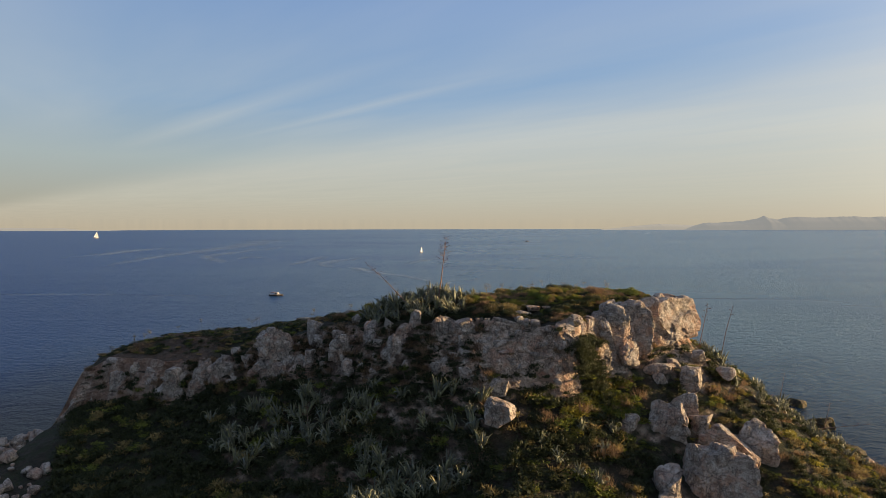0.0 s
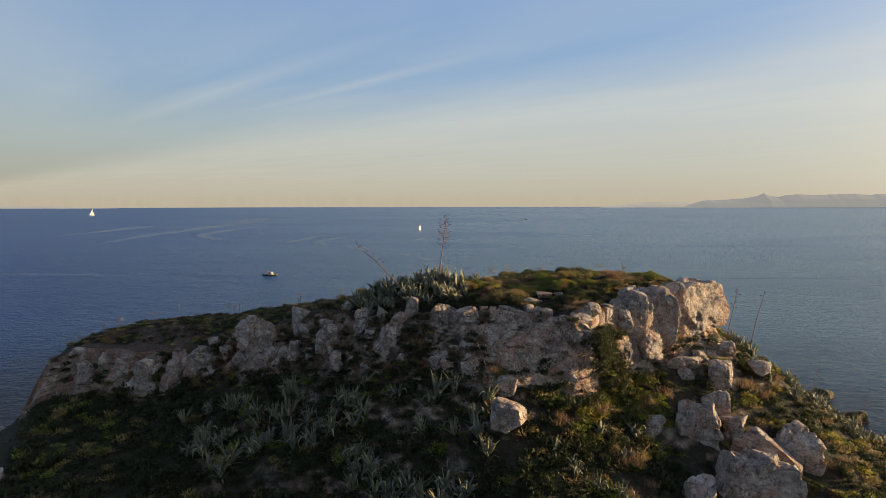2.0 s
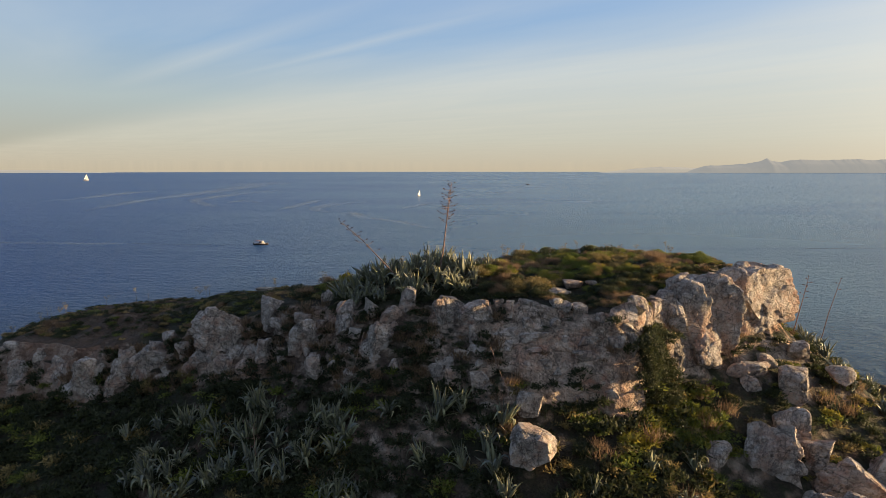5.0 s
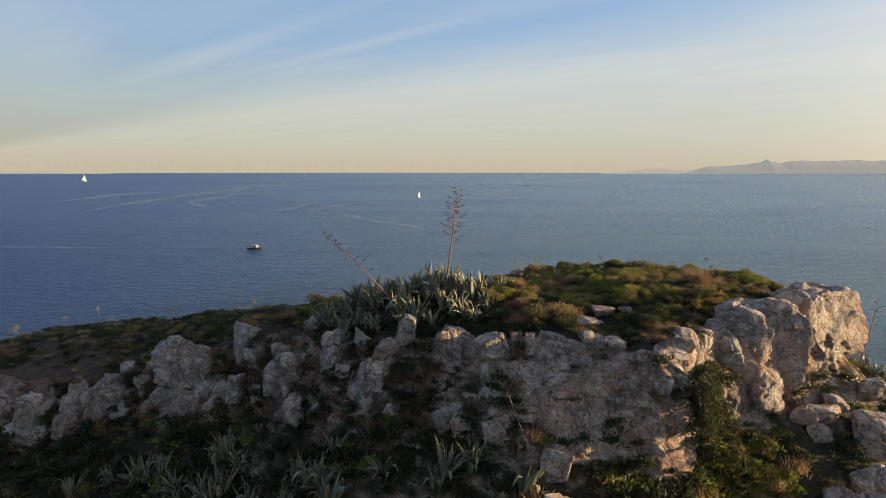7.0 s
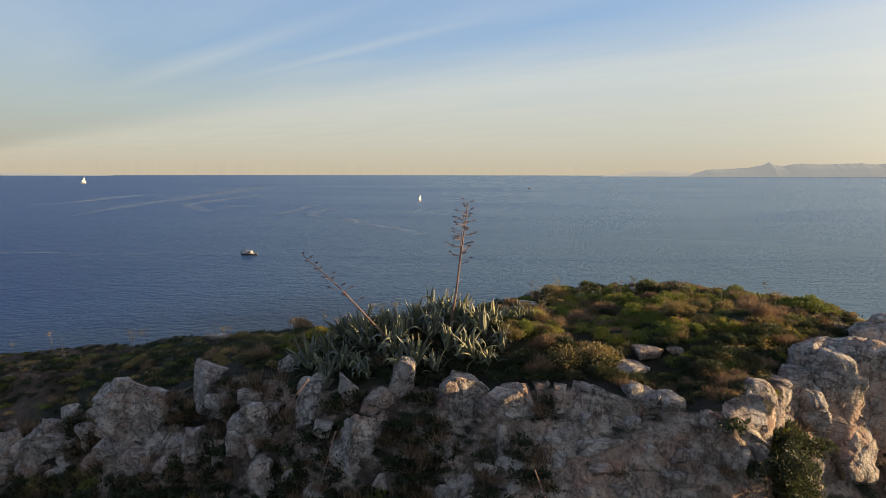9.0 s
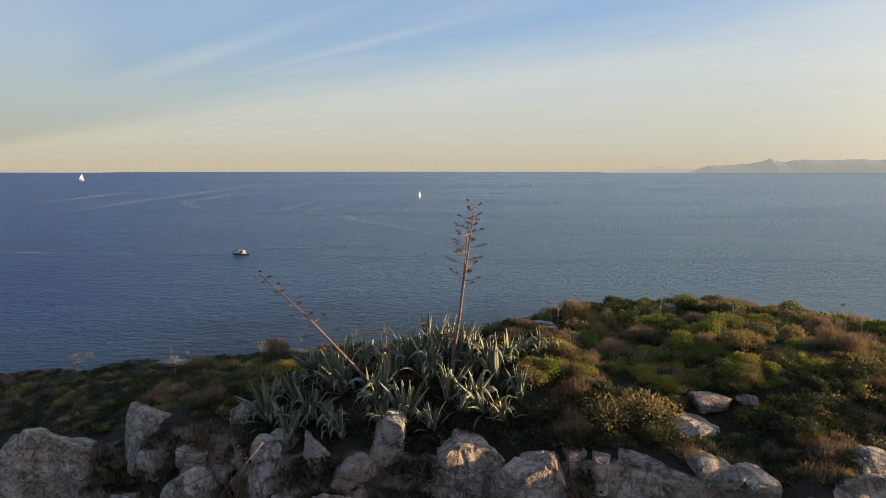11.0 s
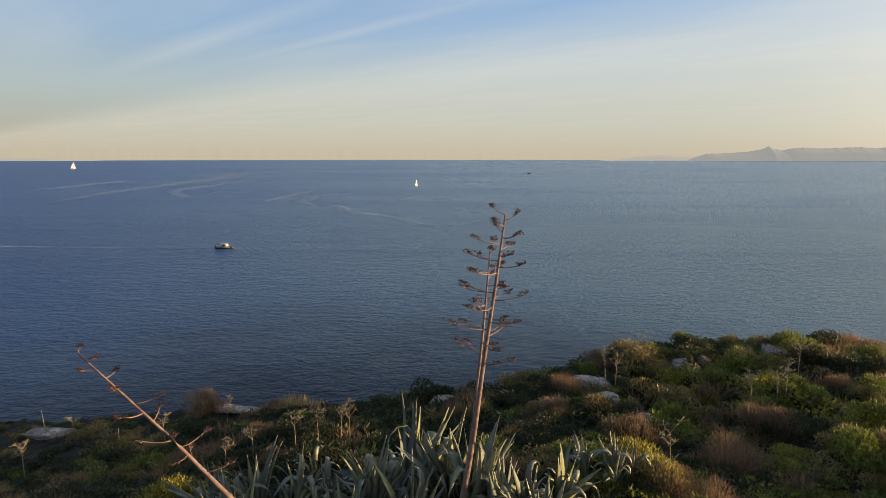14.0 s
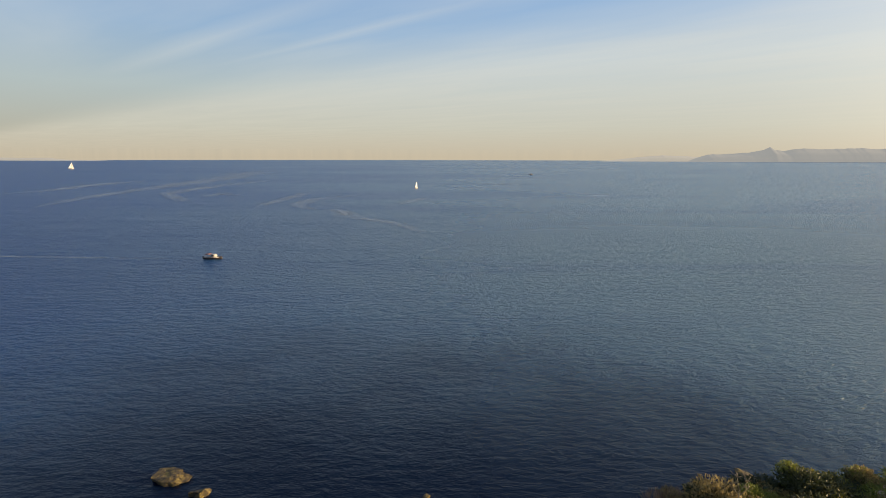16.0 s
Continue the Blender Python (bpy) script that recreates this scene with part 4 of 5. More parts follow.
for _ in range(120):
    x, y = VEG.uniform(14.5, 20.5), VEG.uniform(54.5, 59.6)
    pile("yellow" if VEG.random() < 0.45 else "green", x, y, ground_z(x, y), VEG.uniform(0.4, 0.85), 1.1, True)
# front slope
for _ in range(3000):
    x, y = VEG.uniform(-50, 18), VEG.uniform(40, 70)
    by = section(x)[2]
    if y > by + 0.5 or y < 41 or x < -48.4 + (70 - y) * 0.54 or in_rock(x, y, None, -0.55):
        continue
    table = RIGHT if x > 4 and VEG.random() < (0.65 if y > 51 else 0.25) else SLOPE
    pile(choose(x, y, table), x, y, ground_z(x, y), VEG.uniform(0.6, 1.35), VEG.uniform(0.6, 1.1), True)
for _ in range(2000):
    x, y = VEG.uniform(16, 52), VEG.uniform(43, 82)
    s_ = section(x)
    if (x < 30.5 and y > s_[2] + 0.4) or in_rock(x, y, None, -0.55):
        continue
    z = ground_z(x, y)
    if z < 0.8:
        continue
    pile(choose(x, y, RIGHT), x, y, z, VEG.uniform(0.45, 1.0), VEG.uniform(0.6, 1.1), True)
for key, chunks in PILE.items():
    if chunks:
        ob = new("scrub", leaves_mesh("scrub", np.concatenate(chunks), M_LEAF[KINDS[key][0]]))
        tagged(ob, KINDS[key][3] + ", growing in a dense cover", "scrub", kind="stuff")


# ---- agaves ----
def tube(bm, pts, radii, seg=7):
    """A tapering tube along points."""
    rows = []
    for i, p in enumerate(pts):
        d = (pts[min(i + 1, len(pts) - 1)] - pts[max(i - 1, 0)]).normalized()
        u = d.orthogonal().normalized()
        w = d.cross(u)
        rows.append([bm.verts.new(p + (u * math.cos(2 * math.pi * j / seg) + w * math.sin(2 * math.pi * j / seg)) * radii[i]) for j in range(seg)])
    for a, b in zip(rows, rows[1:]):
        for j in range(seg):
            bm.faces.new((a[j], a[(j + 1) % seg], b[(j + 1) % seg], b[j]))
    bm.faces.new(rows[0][::-1])
    bm.faces.new(rows[-1])


def agave_leaf(length, width, rise, droop, mat, hook=0.0, hook_at=0.65, twist=0.0):
    """A thick channelled blade along +x: rises by rise degrees, droops along its length, and may fold over sharply by hook degrees."""
    bm = bmesh.new()
    n = 11
    p, ang = Vector((0.05, 0, 0)), radians(rise)
    rows = []
    for i in range(n + 1):
        s = i / n
        w = width * (0.62 + 1.1 * s - 1.72 * s * s) if s < 0.6 else width * 0.66 * (1 - s) / 0.4 * (1 + 0.4 * (s - 0.6))
        w = max(w, 0.006)
        th = 0.035 * (1 - s) + 0.006
        way_ = Vector((math.cos(ang), 0, math.sin(ang)))
        turn_ = Matrix.Rotation(radians(twist) * s, 3, way_)
        up = turn_ @ Vector((-math.sin(ang), 0, math.cos(ang)))
        across = turn_ @ Vector((0, w, 0))
        keel = 0.36 * w
        rows.append([bm.verts.new(p + across + up * keel), bm.verts.new(p), bm.verts.new(p - across + up * keel), bm.verts.new(p - up * th)])
        p = p + way_ * (length / n)
        ang -= radians(droop) / n * (0.35 + 1.3 * s) + radians(hook) / n * 4.2 * max(0.0, 1 - abs(s - hook_at) / 0.24)
    for a, b in zip(rows, rows[1:]):
        for j in range(4):
            bm.faces.new((a[j], a[(j + 1) % 4], b[(j + 1) % 4], b[j]))
    bm.faces.new(rows[0][::-1])
    bm.faces.new(rows[-1])
    me = bpy.data.meshes.new("leaf")
    bm.to_mesh(me)
    bm.free()
    me.materials.append(mat)
    me.shade_smooth()
    return me


LEAVES = [agave_leaf(1.6, 0.10, 86, 6, M_AGAVE), agave_leaf(1.9, 0.135, 83, 12, M_AGAVE, 0, 0.6, 30), agave_leaf(1.9, 0.145, 78, 24, M_AGAVE, 0, 0.6, -35), agave_leaf(1.9, 0.14, 83, 12, M_AGAVE, 150, 0.66, 20), agave_leaf(1.8, 0.14, 76, 16, M_AGAVE, 125, 0.56, -25), agave_leaf(1.6, 0.13, 66, 30, M_AGAVE, 0, 0.6, 40), agave_leaf(1.45, 0.12, 50, 28, M_AGAVE, 40, 0.7, -20), agave_leaf(1.1, 0.11, 18, 60, M_AGAVE_DRY), agave_leaf(1.55, 0.12, 66, 24, M_AGAVE, 175, 0.52, 15)]


def agave(seed, leaves):
    rng = random.Random(seed)
    plant = new("agave")
    for i in range(leaves):
        s = i / leaves
        pick = 0 if s < 0.14 else rng.choice((1, 2, 3, 3, 4)) if s < 0.42 else rng.choice((1, 2, 2, 3, 4, 8)) if s < 0.74 else rng.choice((5, 5, 4, 6, 8)) if s < 0.93 else 7
        ob = new("leaf", LEAVES[pick])
        ob.parent = plant
        k_ = rng.uniform(0.6, 1.18)
        ob.matrix_local = pose(0, 0, 0.1 * (1 - s), rng.uniform(-16, 16), rng.uniform(-12, 12), i * 137.5 + rng.uniform(-30, 30)) @ Matrix.Diagonal((k_, k_ * rng.uniform(0.8, 1.1), k_, 1))
        if pick == 7:
            ob["label"] = "dry brown leaf"
    return plant


MASTERS = [agave(21, 42), agave(22, 37), agave(23, 33), agave(24, 27)]
used = set()


def plant_agave(i, x, y, size, label, group, z=None, tilt=0.0):
    z = ground_z(x, y) if z is None else z
    m = pose(x, y, z - 0.03, VEG.uniform(-20, 20) + tilt, VEG.uniform(-20, 20), VEG.uniform(0, 360))
    src = MASTERS[i % 4]
    if i % 4 in used:
        ob = copy_thing(src, m)
    else:
        used.add(i % 4)
        ob = src
        ob.matrix_basis = m
    ob.scale = (size, size, size)
    return tagged(ob, label, "agave", group)


CROWN_A = [(-8.6, 64.3, 1.1), (-7.7, 65.4, 1.15), (-6.7, 63.8, 1.1), (-5.8, 66.6, 1.1), (-5.4, 64.9, 1.2), (-4.3, 63.6, 1.25), (-3.9, 66.2, 1.1), (-3.1, 64.8, 1.15), (-2.4, 62.7, 1.1), (-1.9, 66.6, 1.55), (-1.6, 64.8, 1.25), (-3.3, 62.4, 0.9), (-7.3, 62.9, 0.8), (-4.9, 62.2, 0.8), (-1.2, 62.2, 0.9)]
CROWN_B = [(-0.7, 63.6, 1.1), (-0.7, 66.4, 1.2), (0.5, 64.9, 1.0), (0.9, 62.8, 1.2), (1.5, 64.2, 1.1), (2.0, 66.0, 0.85), (3.7, 66.9, 0.75), (4.3, 67.3, 0.6), (3.0, 67.3, 0.65), (-6.9, 66.9, 0.95), (2.4, 63.2, 0.85), (-5.6, 63.0, 0.9), (-8.9, 65.6, 0.8), (0.2, 66.9, 0.9), (-2.9, 67.6, 1.0), (1.7, 62.3, 0.8), (-4.6, 67.6, 0.9), (5.0, 67.2, 0.5), (-6.2, 65.6, 1.15), (-4.8, 66.0, 1.2), (-3.5, 63.4, 1.1), (-0.2, 65.6, 1.15), (-2.6, 65.8, 1.2), (1.2, 65.2, 1.0), (-7.9, 63.6, 0.95), (0.2, 62.9, 1.0)]
for i, (x, y, size) in enumerate(CROWN_A + CROWN_B):
    plant_agave(i, x, y, size, "large blue-grey agave rosette with sunlit tips on the cliff edge", "agaves on the cliff edge")
AG = random.Random(8)
n_ = 0
while n_ < 94:
    x, y = AG.uniform(-27, 6), AG.uniform(46, 61)
    if y > section(x)[2] - 0.8 or fbm(Vector((x * 0.11, y * 0.11, 9)), 2) < -0.12 or in_rock(x, y, None, 0.3) or y < 60 - (x + 30) * 0.62:
        continue
    plant_agave(n_, x, y, AG.uniform(0.85, 1.3), "shaded blue-grey agave among dark scrub on the slope", "agaves on the slope", tilt=12)
    n_ += 1
n_ = 0
while n_ < 42:
    x, y = AG.uniform(30, 46), AG.uniform(52, 70)
    if in_rock(x, y, None, 0.3) or abs(y - (66 - 0.25 * (x - 31))) > 4.5 or (x < 31.5 and y > 64):
        continue
    plant_agave(n_, x, y, AG.uniform(0.55, 0.95), "green-grey agave on the steep seaward slope", "agaves on the seaward slope", tilt=8)
    n_ += 1
for i, (x, y) in enumerate(((13.5, 52.5), (15.5, 51.0), (17.0, 53.5), (11.0, 49.0), (12.5, 48.0), (9.5, 50.5), (14.0, 47.5), (32.0, 67.0), (31.6, 65.8))):
    plant_agave(i, x, y, AG.uniform(0.7, 1.0), "green-grey agave among yellow-green scrub", "agaves on the slope")


# ---- flower stalks ----
def flower_stalk(path, radius, first, branches, reach, label, seed, group=""):
    """A dry agave mast: stem, side branches with flat bunches of pods."""
    rng = random.Random(seed)
    top = [Vector(p) for p in path]
    root = new("agave_flower_stalk")
    root.location = top[0]
    pts = []
    for i in range(25):
        s = i / 24 * (len(top) - 1)
        j = min(int(s), len(top) - 2)
        pts.append(top[j].lerp(top[j + 1], s - j) - top[0])
    bm = bmesh.new()
    tube(bm, pts, [radius * (1 - 0.78 * i / 24) for i in range(25)], 8)
    stem = mesh_ob("stem", bm, M_STALK, parent=root)
    for b in range(branches):
        s = first + (1 - first) * (b / max(1, branches - 1)) ** 0.9
        i = min(23, int(s * 24))
        p = pts[i].lerp(pts[i + 1], s * 24 - i)
        a = b * 2.4 + rng.uniform(-0.4, 0.4)
        up_ = (s - first) / (1 - first)
        ln = reach * (0.78 + 0.9 * up_ - 1.35 * up_ * up_) * rng.uniform(0.75, 1.15)
        d = Vector((math.cos(a), math.sin(a), 0))
        side_ = Vector((-d.y, d.x, 0))
        near_top = max(0.0, up_ - 0.82) * 2.6
        lift = ln * (rng.uniform(0.12, 0.3) + near_top)
        wob = side_ * ln * rng.uniform(-0.12, 0.12)
        arm = [p, p + d * ln * 0.28 + Vector((0, 0, -0.03 * ln + lift * 0.12)), p + d * ln * 0.58 + wob * 0.6 + Vector((0, 0, -0.02 * ln + lift * 0.35)), p + d * ln * 0.83 + wob + Vector((0, 0, lift * 0.68)), p + d * ln + wob + Vector((0, 0, lift))]
        bm = bmesh.new()
        tube(bm, arm, [0.017, 0.013, 0.011, 0.009, 0.006], 6)
        ends = []
        for t_ in range(8):
            u_ = rng.uniform(2.4, 3.95)
            st = arm[int(u_)].lerp(arm[int(u_) + 1], u_ % 1)
            e = st + (d * rng.uniform(0.1, 0.7) + side_ * rng.uniform(-0.9, 0.9) + Vector((0, 0, rng.uniform(0.05, 0.45)))) * 0.15 * ln ** 0.5
            tube(bm, [st, st.lerp(e, 0.5) - Vector((0, 0, 0.012)), e], [0.008, 0.007, 0.005], 5)
            ends.append(e)
        br = mesh_ob("branch", bm, M_STALK, parent=root)
        bm = bmesh.new()
        for e in ends:
            for _ in range(5):
                c0 = e + Vector((rng.gauss(0, 0.025), rng.gauss(0, 0.025), rng.gauss(0.0, 0.007)))
                tube(bm, [c0, c0 + Vector((rng.uniform(-0.02, 0.02), rng.uniform(-0.02, 0.02), 0.016)), c0 + Vector((rng.uniform(-0.03, 0.03), rng.uniform(-0.03, 0.03), 0.036))], [0.004, 0.0082, 0.003], 5)
        pods = mesh_ob("seed_head", bm, M_POD, False, parent=br, label="dark brown dry seed pods")
        pods["kind"] = "stuff"
    return tagged(root, label, "flower stalk", group)


flower_stalk([(-0.62, 64.9, 18.6), (-0.42, 64.9, 20.0), (-0.14, 64.9, 21.8), (0.08, 64.9, 23.7), (0.31, 64.87, 25.4), (0.48, 64.85, 26.84)], 0.088, 0.58, 23, 0.90, "tall dry brown agave flower stalk leaning slightly", 3)
flower_stalk([(-0.50, 65.5, 18.5), (-0.16, 65.6, 21.4), (0.09, 65.75, 24.0), (0.24, 65.85, 25.98)], 0.064, 0.56, 17, 0.74, "slender dry agave flower stalk beside a taller one", 4)
flower_stalk([(-3.8, 64.2, 18.7), (-5.43, 64.3, 20.43), (-6.8, 64.4, 21.9), (-8.97, 64.8, 23.72)], 0.078, 0.50, 15, 0.75, "dry agave flower stalk leaning far over", 5)
flower_stalk([(-13.75, 56.0, 5.0), (-13.75, 56.0, 7.2), (-13.8, 56.0, 9.7)], 0.06, 0.55, 9, 0.6, "short dry orange-brown flower stalk in the shaded scrub", 6)
flower_stalk([(31.0, 67.0, 13.6), (31.5, 67.0, 16.2), (31.9, 67.0, 18.6)], 0.05, 0.6, 8, 0.5, "dead dark agave stalk on the seaward slope", 7)
flower_stalk([(33.9, 68.0, 11.0), (34.6, 68.0, 15.0), (35.4, 68.0, 18.2)], 0.05, 0.85, 3, 0.3, "bare dead agave stalk leaning over the sea", 8)
flower_stalk([(42.4, 70.0, 5.8), (42.7, 70.0, 7.6), (43.0, 70.0, 9.6)], 0.045, 0.85, 3, 0.3, "bare dead agave stalk on the seaward slope", 9)
flower_stalk([(48.1, 70.0, 2.4), (48.4, 70.0, 4.0), (48.7, 70.0, 5.6)], 0.045, 0.8, 3, 0.3, "bare dead agave stalk on the seaward slope", 10)
flower_stalk([(48.6, 74.4, 0.7), (52.5, 74.5, 1.0), (57.0, 74.4, 1.5)], 0.06, 0.6, 7, 0.6, "dead agave stalk fallen out over the water", 14)

flower_stalk([(3.4, 56.9, 15.2), (4.1, 56.0, 13.5), (5.1, 54.4, 11.2)], 0.035, 0.9, 2, 0.2, "thin dead stalk fallen down the cliff wall", 11)
flower_stalk([(-7.9, 61.2, 17.7), (-8.9, 60.6, 16.5), (-9.9, 60.0, 15.2)], 0.035, 0.9, 2, 0.2, "thin dead stalk hanging over the shaded cliff", 12)
flower_stalk([(-6.2, 59.6, 15.6), (-6.6, 58.8, 14.0), (-7.1, 58.0, 12.2)], 0.035, 0.9, 2, 0.2, "thin dead stalk hanging over the shaded cliff", 13)

# ---- dry fennel stems ----
def fennel(x, y, h, seed, bare=False):
    rng = random.Random(seed)
    root = new("dry_fennel")
    root.location = (x, y, ground_z(x, y) - 0.05)
    bm = bmesh.new()
    bend = Vector((rng.uniform(-0.12, 0.12), rng.uniform(-0.12, 0.12), 0))
    pts = [Vector((0, 0, 0)), Vector((0, 0, h * 0.5)) + bend * 0.5, Vector((0, 0, h)) + bend]
    tube(bm, pts, [0.017, 0.014, 0.008], 6)
    mesh_ob("stem", bm, M_AGAVE_DRY, parent=root)
    if not bare:
        bm = bmesh.new()
        for b in range(rng.randrange(4, 7)):
            p = pts[1].lerp(pts[2], rng.uniform(0.45, 1.0))
            a = rng.uniform(0, 6.28)
            e = p + Vector((math.cos(a) * 0.22, math.sin(a) * 0.22, 0.26)) * rng.uniform(0.6, 1.2)
            tube(bm, [p, e], [0.010, 0.007], 5)
            for _ in range(8):
                f_ = e + Vector((rng.gauss(0, 0.09), rng.gauss(0, 0.09), rng.uniform(0.05, 0.13)))
                tube(bm, [e, f_], [0.006, 0.009], 4)
        mesh_ob("umbel", bm, M_AGAVE_DRY, parent=root)["kind"] = "stuff"
    return tagged(root, "pale bare dry stem" if bare else "dry pale fennel stem with spent umbels", "dry stem", "dry stems on the headland")


FENNEL = [(-6.1, 71.1, 1.5), (-5.3, 71.2, 1.7), (-4.6, 71.4, 1.6), (-4.3, 71.5, 1.5), (-10.8, 76.4, 1.5), (-7.7, 71.4, 1.1), (-8.6, 70.9, 1.0), (5.8, 75.3, 1.9), (6.2, 75.4, 1.7), (9.1, 74.5, 1.6), (10.2, 72.3, 1.5), (11.6, 72.6, 1.6), (8.0, 77.0, 1.6), (15.5, 72.0, 1.6), (13.2, 74.5, 1.8), (18.0, 71.0, 1.7), (20.5, 70.0, 1.8)]
for i, (x, y, h) in enumerate(FENNEL):
    fennel(x, y, h, 50 + i)
FG = random.Random(77)
for i in range(26):
    x = FG.uniform(-46, -12)
    y = section(x)[8] - FG.uniform(0.2, 8.0)
    fennel(x, y, FG.uniform(0.9, 1.9), 100 + i, FG.random() < 0.55)
for i in range(8):
    x = FG.uniform(2, 26)
    fennel(x, FG.uniform(66, 80), FG.uniform(0.8, 1.6), 200 + i, FG.random() < 0.4)


# ---- boats, slicks ----
M_WHITE, k = material("white_gelcoat")
finish(k, k.ramp(k.noise(k.obj, 2.0, 3), [(0.3, (0.42, 0.40, 0.38)), (0.7, (0.55, 0.53, 0.50))]), 0.35)
M_DARKHULL, k = material("dark_hull_paint")
finish(k, k.ramp(k.noise(k.obj, 2.0, 3), [(0.3, (0.03, 0.03, 0.035)), (0.7, (0.06, 0.05, 0.05))]), 0.4)
M_SAIL, k = material("white_sailcloth")
finish(k, k.ramp(k.noise(k.obj, 0.6, 3), [(0.3, (0.74, 0.73, 0.70)), (0.7, (0.85, 0.84, 0.82))]), 0.8)
M_TINT, k = material("tinted_window")
finish(k, (0.02, 0.025, 0.03), 0.1)
M_CANVAS, k = material("red_brown_canvas")
finish(k, k.ramp(k.noise(k.obj, 3.0, 3), [(0.3, (0.22, 0.09, 0.07)), (0.7, (0.35, 0.18, 0.14))]), 0.85)


def hull_mesh(length, beam, depth):
    """A boat hull along +x with a raised bow."""
    bm = bmesh.new()
    n, rows = 14, []
    for i in range(n + 1):
        s = i / n
        w = beam / 2 * (1 - max(0, (s - 0.45) / 0.55) ** 2.2) * (0.86 + 0.14 * min(1, s * 4))
        w = max(w, 0.02)
        sheer = depth * (1 + 0.35 * s * s)
        x = (s - 0.5) * length
        rows.append([bm.verts.new((x, -w, sheer)), bm.verts.new((x, -w * 0.85, 0.25 * depth)), bm.verts.new((x, 0, -0.25 * depth)), bm.verts.new((x, w * 0.85, 0.25 * depth)), bm.verts.new((x, w, sheer)), bm.verts.new((x, 0, sheer * 0.98))])
    for a, b in zip(rows, rows[1:]):
        for j in range(6):
            bm.faces.new((a[j], a[(j + 1) % 6], b[(j + 1) % 6], b[j]))
    bm.faces.new(rows[0][::-1])
    bm.faces.new(rows[-1])
    return bm


def block(x0, x1, y0, y1, z0, z1, rake=0.0, bevel=0.05):
    bm = bmesh.new()
    bmesh.ops.create_cube(bm, size=1.0)
    for v in bm.verts:
        u = v.co + Vector((0.5, 0.5, 0.5))
        v.co = Vector((x0 + (x1 - x0) * u.x - rake * u.z * (1 if u.x > 0.5 else -0.4), y0 + (y1 - y0) * u.y, z0 + (z1 - z0) * u.z))
    bmesh.ops.bevel(bm, geom=bm.edges[:], offset=bevel, segments=2, affect="EDGES")
    return bm


def motor_boat(x, y, turn, size=1.0):
    root = new("motor_boat")
    mesh_ob("hull", hull_mesh(6.2, 2.3, 0.75), M_DARKHULL, parent=root)
    mesh_ob("rubbing_strake", block(-3.05, 2.1, -1.17, 1.17, 0.60, 0.74), M_WHITE, parent=root)
    mesh_ob("cabin", block(-0.7, 1.3, -0.85, 0.85, 0.8, 1.75, 0.35), M_WHITE, parent=root)
    mesh_ob("windscreen", block(0.95, 1.06, -0.75, 0.75, 1.15, 1.6, 0.18, 0.01), M_TINT, parent=root)
    mesh_ob("side_window", block(-0.4, 0.7, -0.87, 0.87, 1.2, 1.55, 0.1, 0.01), M_TINT, parent=root)
    mesh_ob("awning", block(-2.5, -0.6, -0.9, 0.9, 1.75, 1.86), M_CANVAS, parent=root)
    for px_ in (-2.4, -0.8):
        for py_ in (-0.8, 0.8):
            bm = bmesh.new()
            tube(bm, [Vector((px_, py_, 0.7)), Vector((px_, py_, 1.8))], [0.03, 0.03], 6)
            mesh_ob("awning_post", bm, M_WHITE, parent=root)
    mesh_ob("outboard_motor", block(-3.5, -3.05, -0.25, 0.25, 0.2, 1.15, 0.0, 0.08), M_DARKHULL, parent=root)
    root.matrix_world = pose(x, y, 0.05, 0, 0, turn) @ Matrix.Scale(size, 4)
    return tagged(root, "small dark-hulled motor boat with a white cabin under way", "boat")


def sail_mesh(pts, belly):
    bm = bmesh.new()
    a, b, c_ = [Vector(p) for p in pts]
    n, rows = 8, []
    for side in (0.0, 0.04):
        grid = []
        for i in range(n + 1):
            s = i / n
            l, r_ = a.lerp(c_, s), b.lerp(c_, s)
            grid.append([bm.verts.new(l.lerp(r_, j / 6) + Vector((0, belly * math.sin(math.pi * j / 6) * (1 - s) + side, 0))) for j in range(7)])
        for i in range(n):
            for j in range(6):
                bm.faces.new((grid[i][j], grid[i][j + 1], grid[i + 1][j + 1], grid[i + 1][j]))
    return bm


def sail_boat(x, y, turn, size, label):
    root = new("sailing_boat")
    mesh_ob("hull", hull_mesh(9.0, 2.8, 0.9), M_WHITE, parent=root)
    mesh_ob("coachroof", block(-1.0, 2.0, -0.8, 0.8, 0.9, 1.35, 0.3), M_WHITE, parent=root)
    bm = bmesh.new()
    tube(bm, [Vector((0.8, 0, 0.8)), Vector((0.7, 0, 12.2))], [0.08, 0.05], 8)
    mesh_ob("mast", bm, M_WHITE, parent=root)
    bm = bmesh.new()
    tube(bm, [Vector((0.75, 0, 1.9)), Vector((-3.4, 0, 1.9))], [0.06, 0.05], 8)
    mesh_ob("boom", bm, M_WHITE, parent=root)
    mesh_ob("mainsail", sail_mesh([(0.65, 0, 2.0), (-3.3, 0, 2.0), (0.6, 0, 12.0)], 0.35), M_SAIL, parent=root)
    mesh_ob("jib", sail_mesh([(4.3, 0, 1.3), (0.4, 0, 1.6), (0.8, 0, 10.6)], 0.4), M_SAIL, parent=root)
    root.matrix_world = pose(x, y, 0.02, 0, 6, turn) @ Matrix.Scale(size, 4)
    return tagged(root, label, "sailing boat")


motor_boat(-71.0, 221.5, 4, 0.85)
sail_boat(-880, 1340, 35, 1.35, "white yacht under full sail far out")
sail_boat(-36, 592, 60, 0.55, "small white sailing dinghy on open water")
motor_boat(128, 1000, 15, 1.1)
ship = new("cargo_ship")
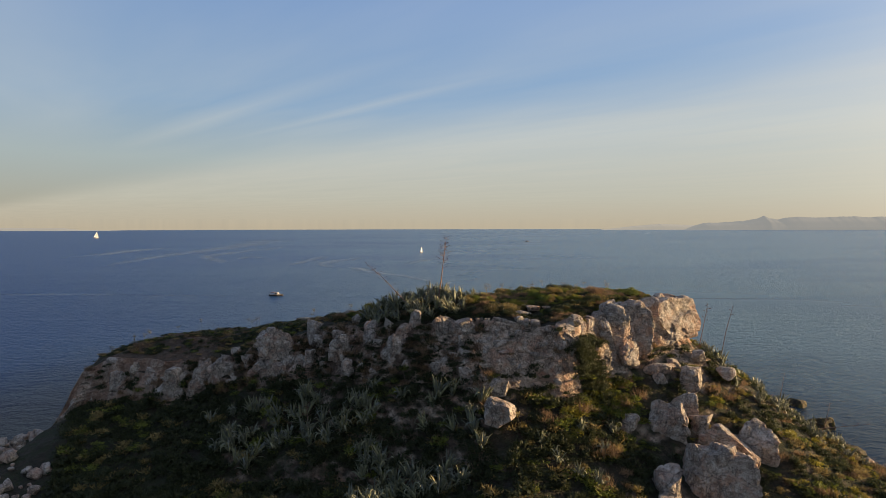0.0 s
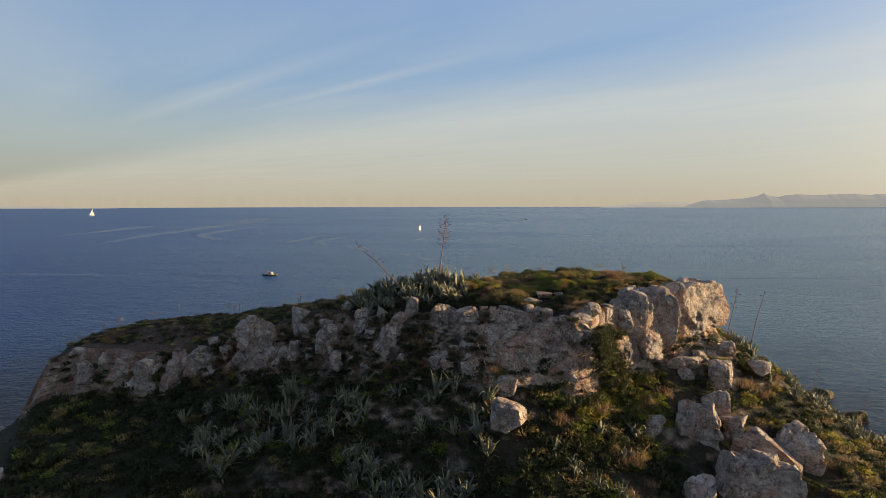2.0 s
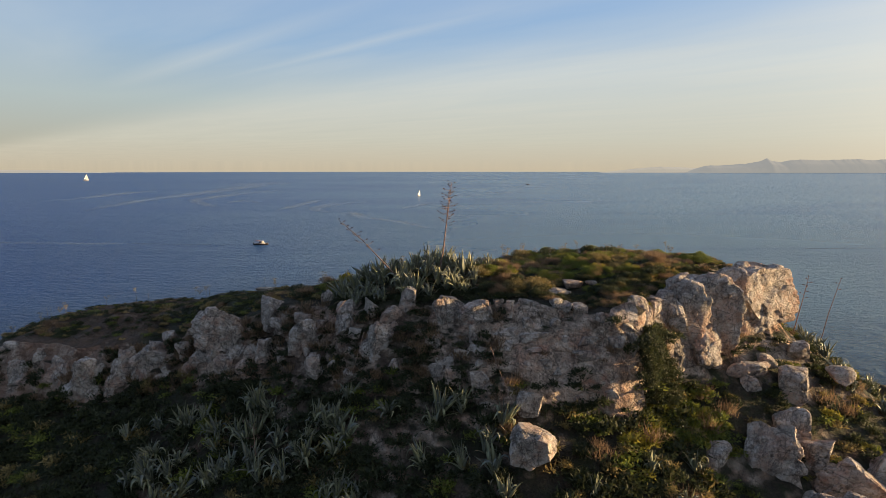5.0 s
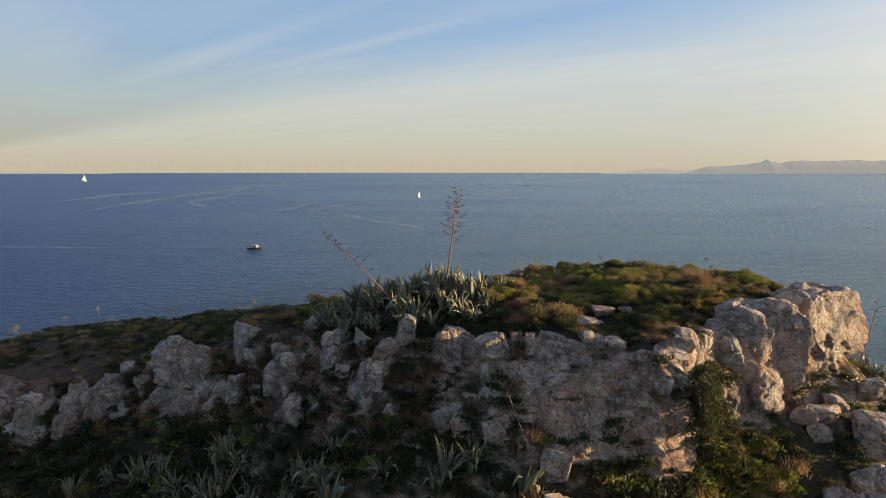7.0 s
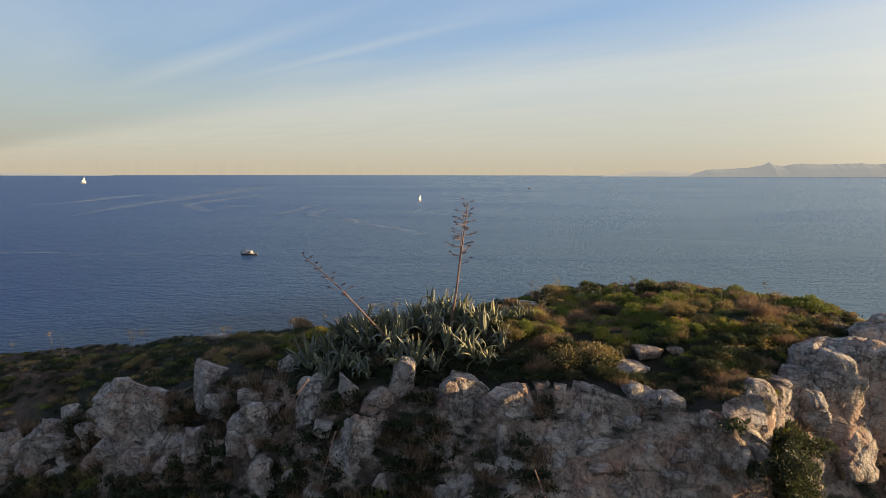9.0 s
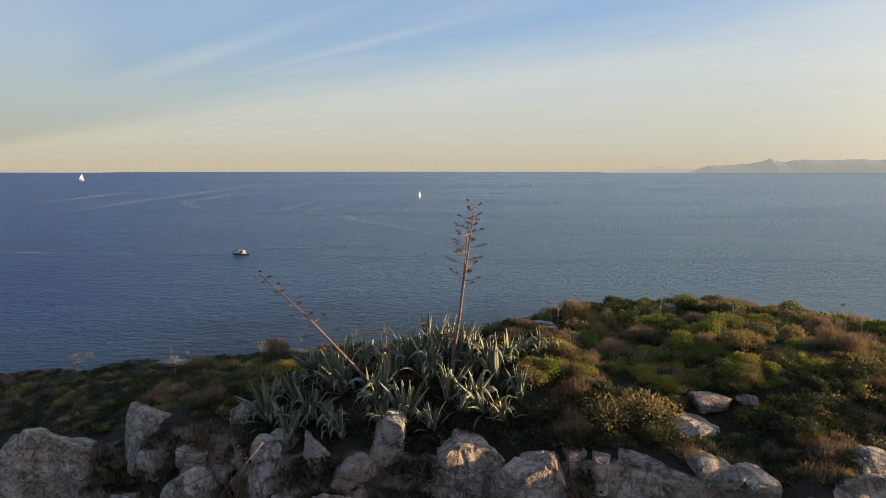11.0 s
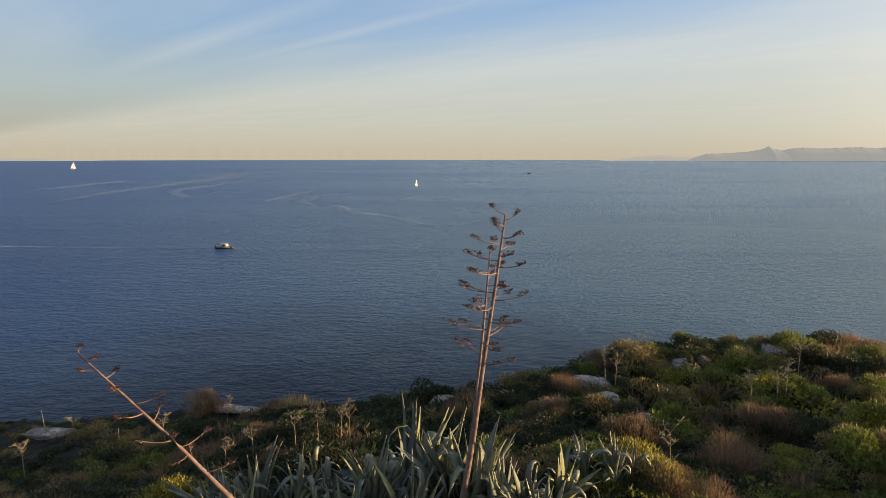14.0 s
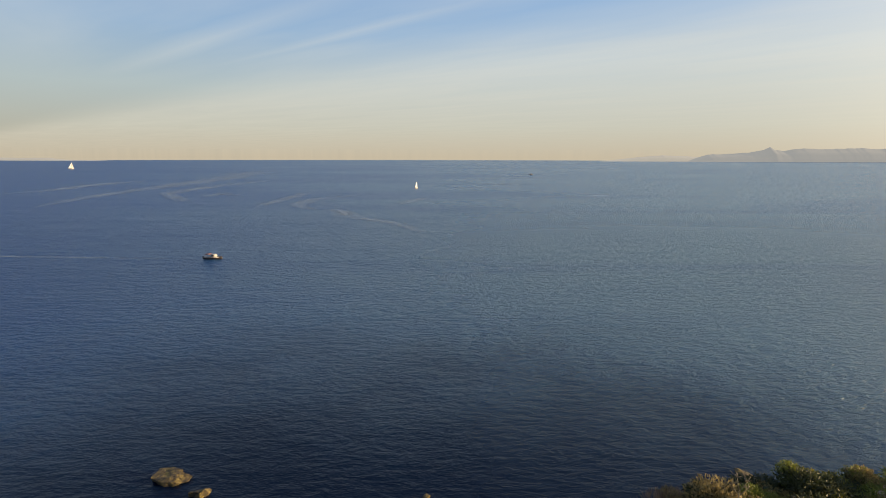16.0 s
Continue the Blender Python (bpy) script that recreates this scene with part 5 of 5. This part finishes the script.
mesh_ob("hull", hull_mesh(90, 14, 7), M_DARKHULL, parent=ship)
mesh_ob("superstructure", block(-38, -24, -6, 6, 7, 22), M_DARKHULL, parent=ship)
ship.matrix_world = pose(2745, 3500, 0, 0, 0, 8)
tagged(ship, "dark cargo ship far off under the mountains", "ship")

M_SLICK, k = material("sky_sheen_streak")
# pale base colour stands in for the low sky that slicks mirror
finish(k, (0.40, 0.48, 0.54), 0.5)
fade = k.ramp(k.noise(k.scaled(k.pos, (1, 0.3, 1)), 0.06, 4, 0.6), [(0.25, 0.12), (0.65, 0.62)])
edge = k.n("ShaderNodeAttribute")
edge.attribute_name = "middle"
fade = k.math("MULTIPLY", fade, edge.outputs["Fac"])
tr = k.n("ShaderNodeBsdfTransparent")
mixs = k.n("ShaderNodeMixShader", {0: fade, 1: tr.outputs[0], 2: k.bsdf.outputs[0]})
k.t.links.new(mixs.outputs[0], k.out.inputs[0])


def streak(points, width, z=0.05):
    """A see-through ribbon on the sea, its pale colour a painted sky reflection."""
    pts = [Vector((*p, z)) for p in points]
    dense = []
    for i in range(len(pts) - 1):
        p0, p1, p2, p3 = pts[max(i - 1, 0)], pts[i], pts[i + 1], pts[min(i + 2, len(pts) - 1)]
        for j in range(10):
            t_ = j / 10
            dense.append(0.5 * ((2 * p1) + (p2 - p0) * t_ + (2 * p0 - 5 * p1 + 4 * p2 - p3) * t_ * t_ + (3 * p1 - p0 - 3 * p2 + p3) * t_ ** 3))
    dense.append(pts[-1])
    v, f = [], []
    for i, p in enumerate(dense):
        d = (dense[min(i + 1, len(dense) - 1)] - dense[max(i - 1, 0)]).normalized()
        n_s = Vector((-d.y, d.x, 0))
        w = float(np.interp(i / 10, range(len(width)), width)) * (1 + 0.5 * fbm(p * 0.02))
        v += [p - n_s * w, p, p + n_s * w]
    for i in range(len(dense) - 1):
        f += [(3 * i, 3 * i + 1, 3 * i + 4, 3 * i + 3), (3 * i + 1, 3 * i + 2, 3 * i + 5, 3 * i + 4)]
    ob = from_arrays("water_streak", v, f, M_SLICK)
    mid_at = ob.data.attributes.new("middle", "FLOAT", "POINT")
    mid_at.data.foreach_set("value", [math.sin(math.pi * (i // 3 + 0.5) / len(dense)) ** 0.5 if i % 3 == 1 else 0.0 for i in range(len(v))])
    return tagged(ob, "pale streak on the sea, painted as reflected sky", "water streak", kind="structure")


for pts_, w_ in (([(-359, 498), (-357, 558), (-382, 673), (-369, 729)], [9, 12, 18, 22]),
                 ([(-248, 386), (-274, 499), (-290, 627), (-317, 836), (-392, 1193)], [5, 11, 17, 32, 68]),
                 ([(-237, 764), (-239, 617), (-234, 528), (-222, 494), (-172, 420)], [23, 14, 11, 9, 6]),
                 ([(-185, 476), (-188, 508), (-167, 488)], [8, 9, 8]),
                 ([(-119, 400), (-120, 449), (-123, 530)], [5, 7, 10]),
                 ([(-76, 496), (-95, 460), (-96, 404), (-78, 375)], [12, 10, 7, 6]),
                 ([(-70, 382), (-60, 362), (-55, 342)], [9, 8, 7]),
                 ([(-55, 339), (-42, 329), (-27, 311), (-12, 281)], [7, 6, 5, 4]),
                 ([(-35, 413), (-27, 451), (-16, 473)], [5, 7, 8]),
                 ([(36, 694), (83, 669)], [14, 14]),
                 ([(-72, 221.2), (-100, 222.5), (-130, 224), (-180, 226), (-230, 229)], [0.6, 1, 1.5, 2, 2])):
    streak(pts_, w_)
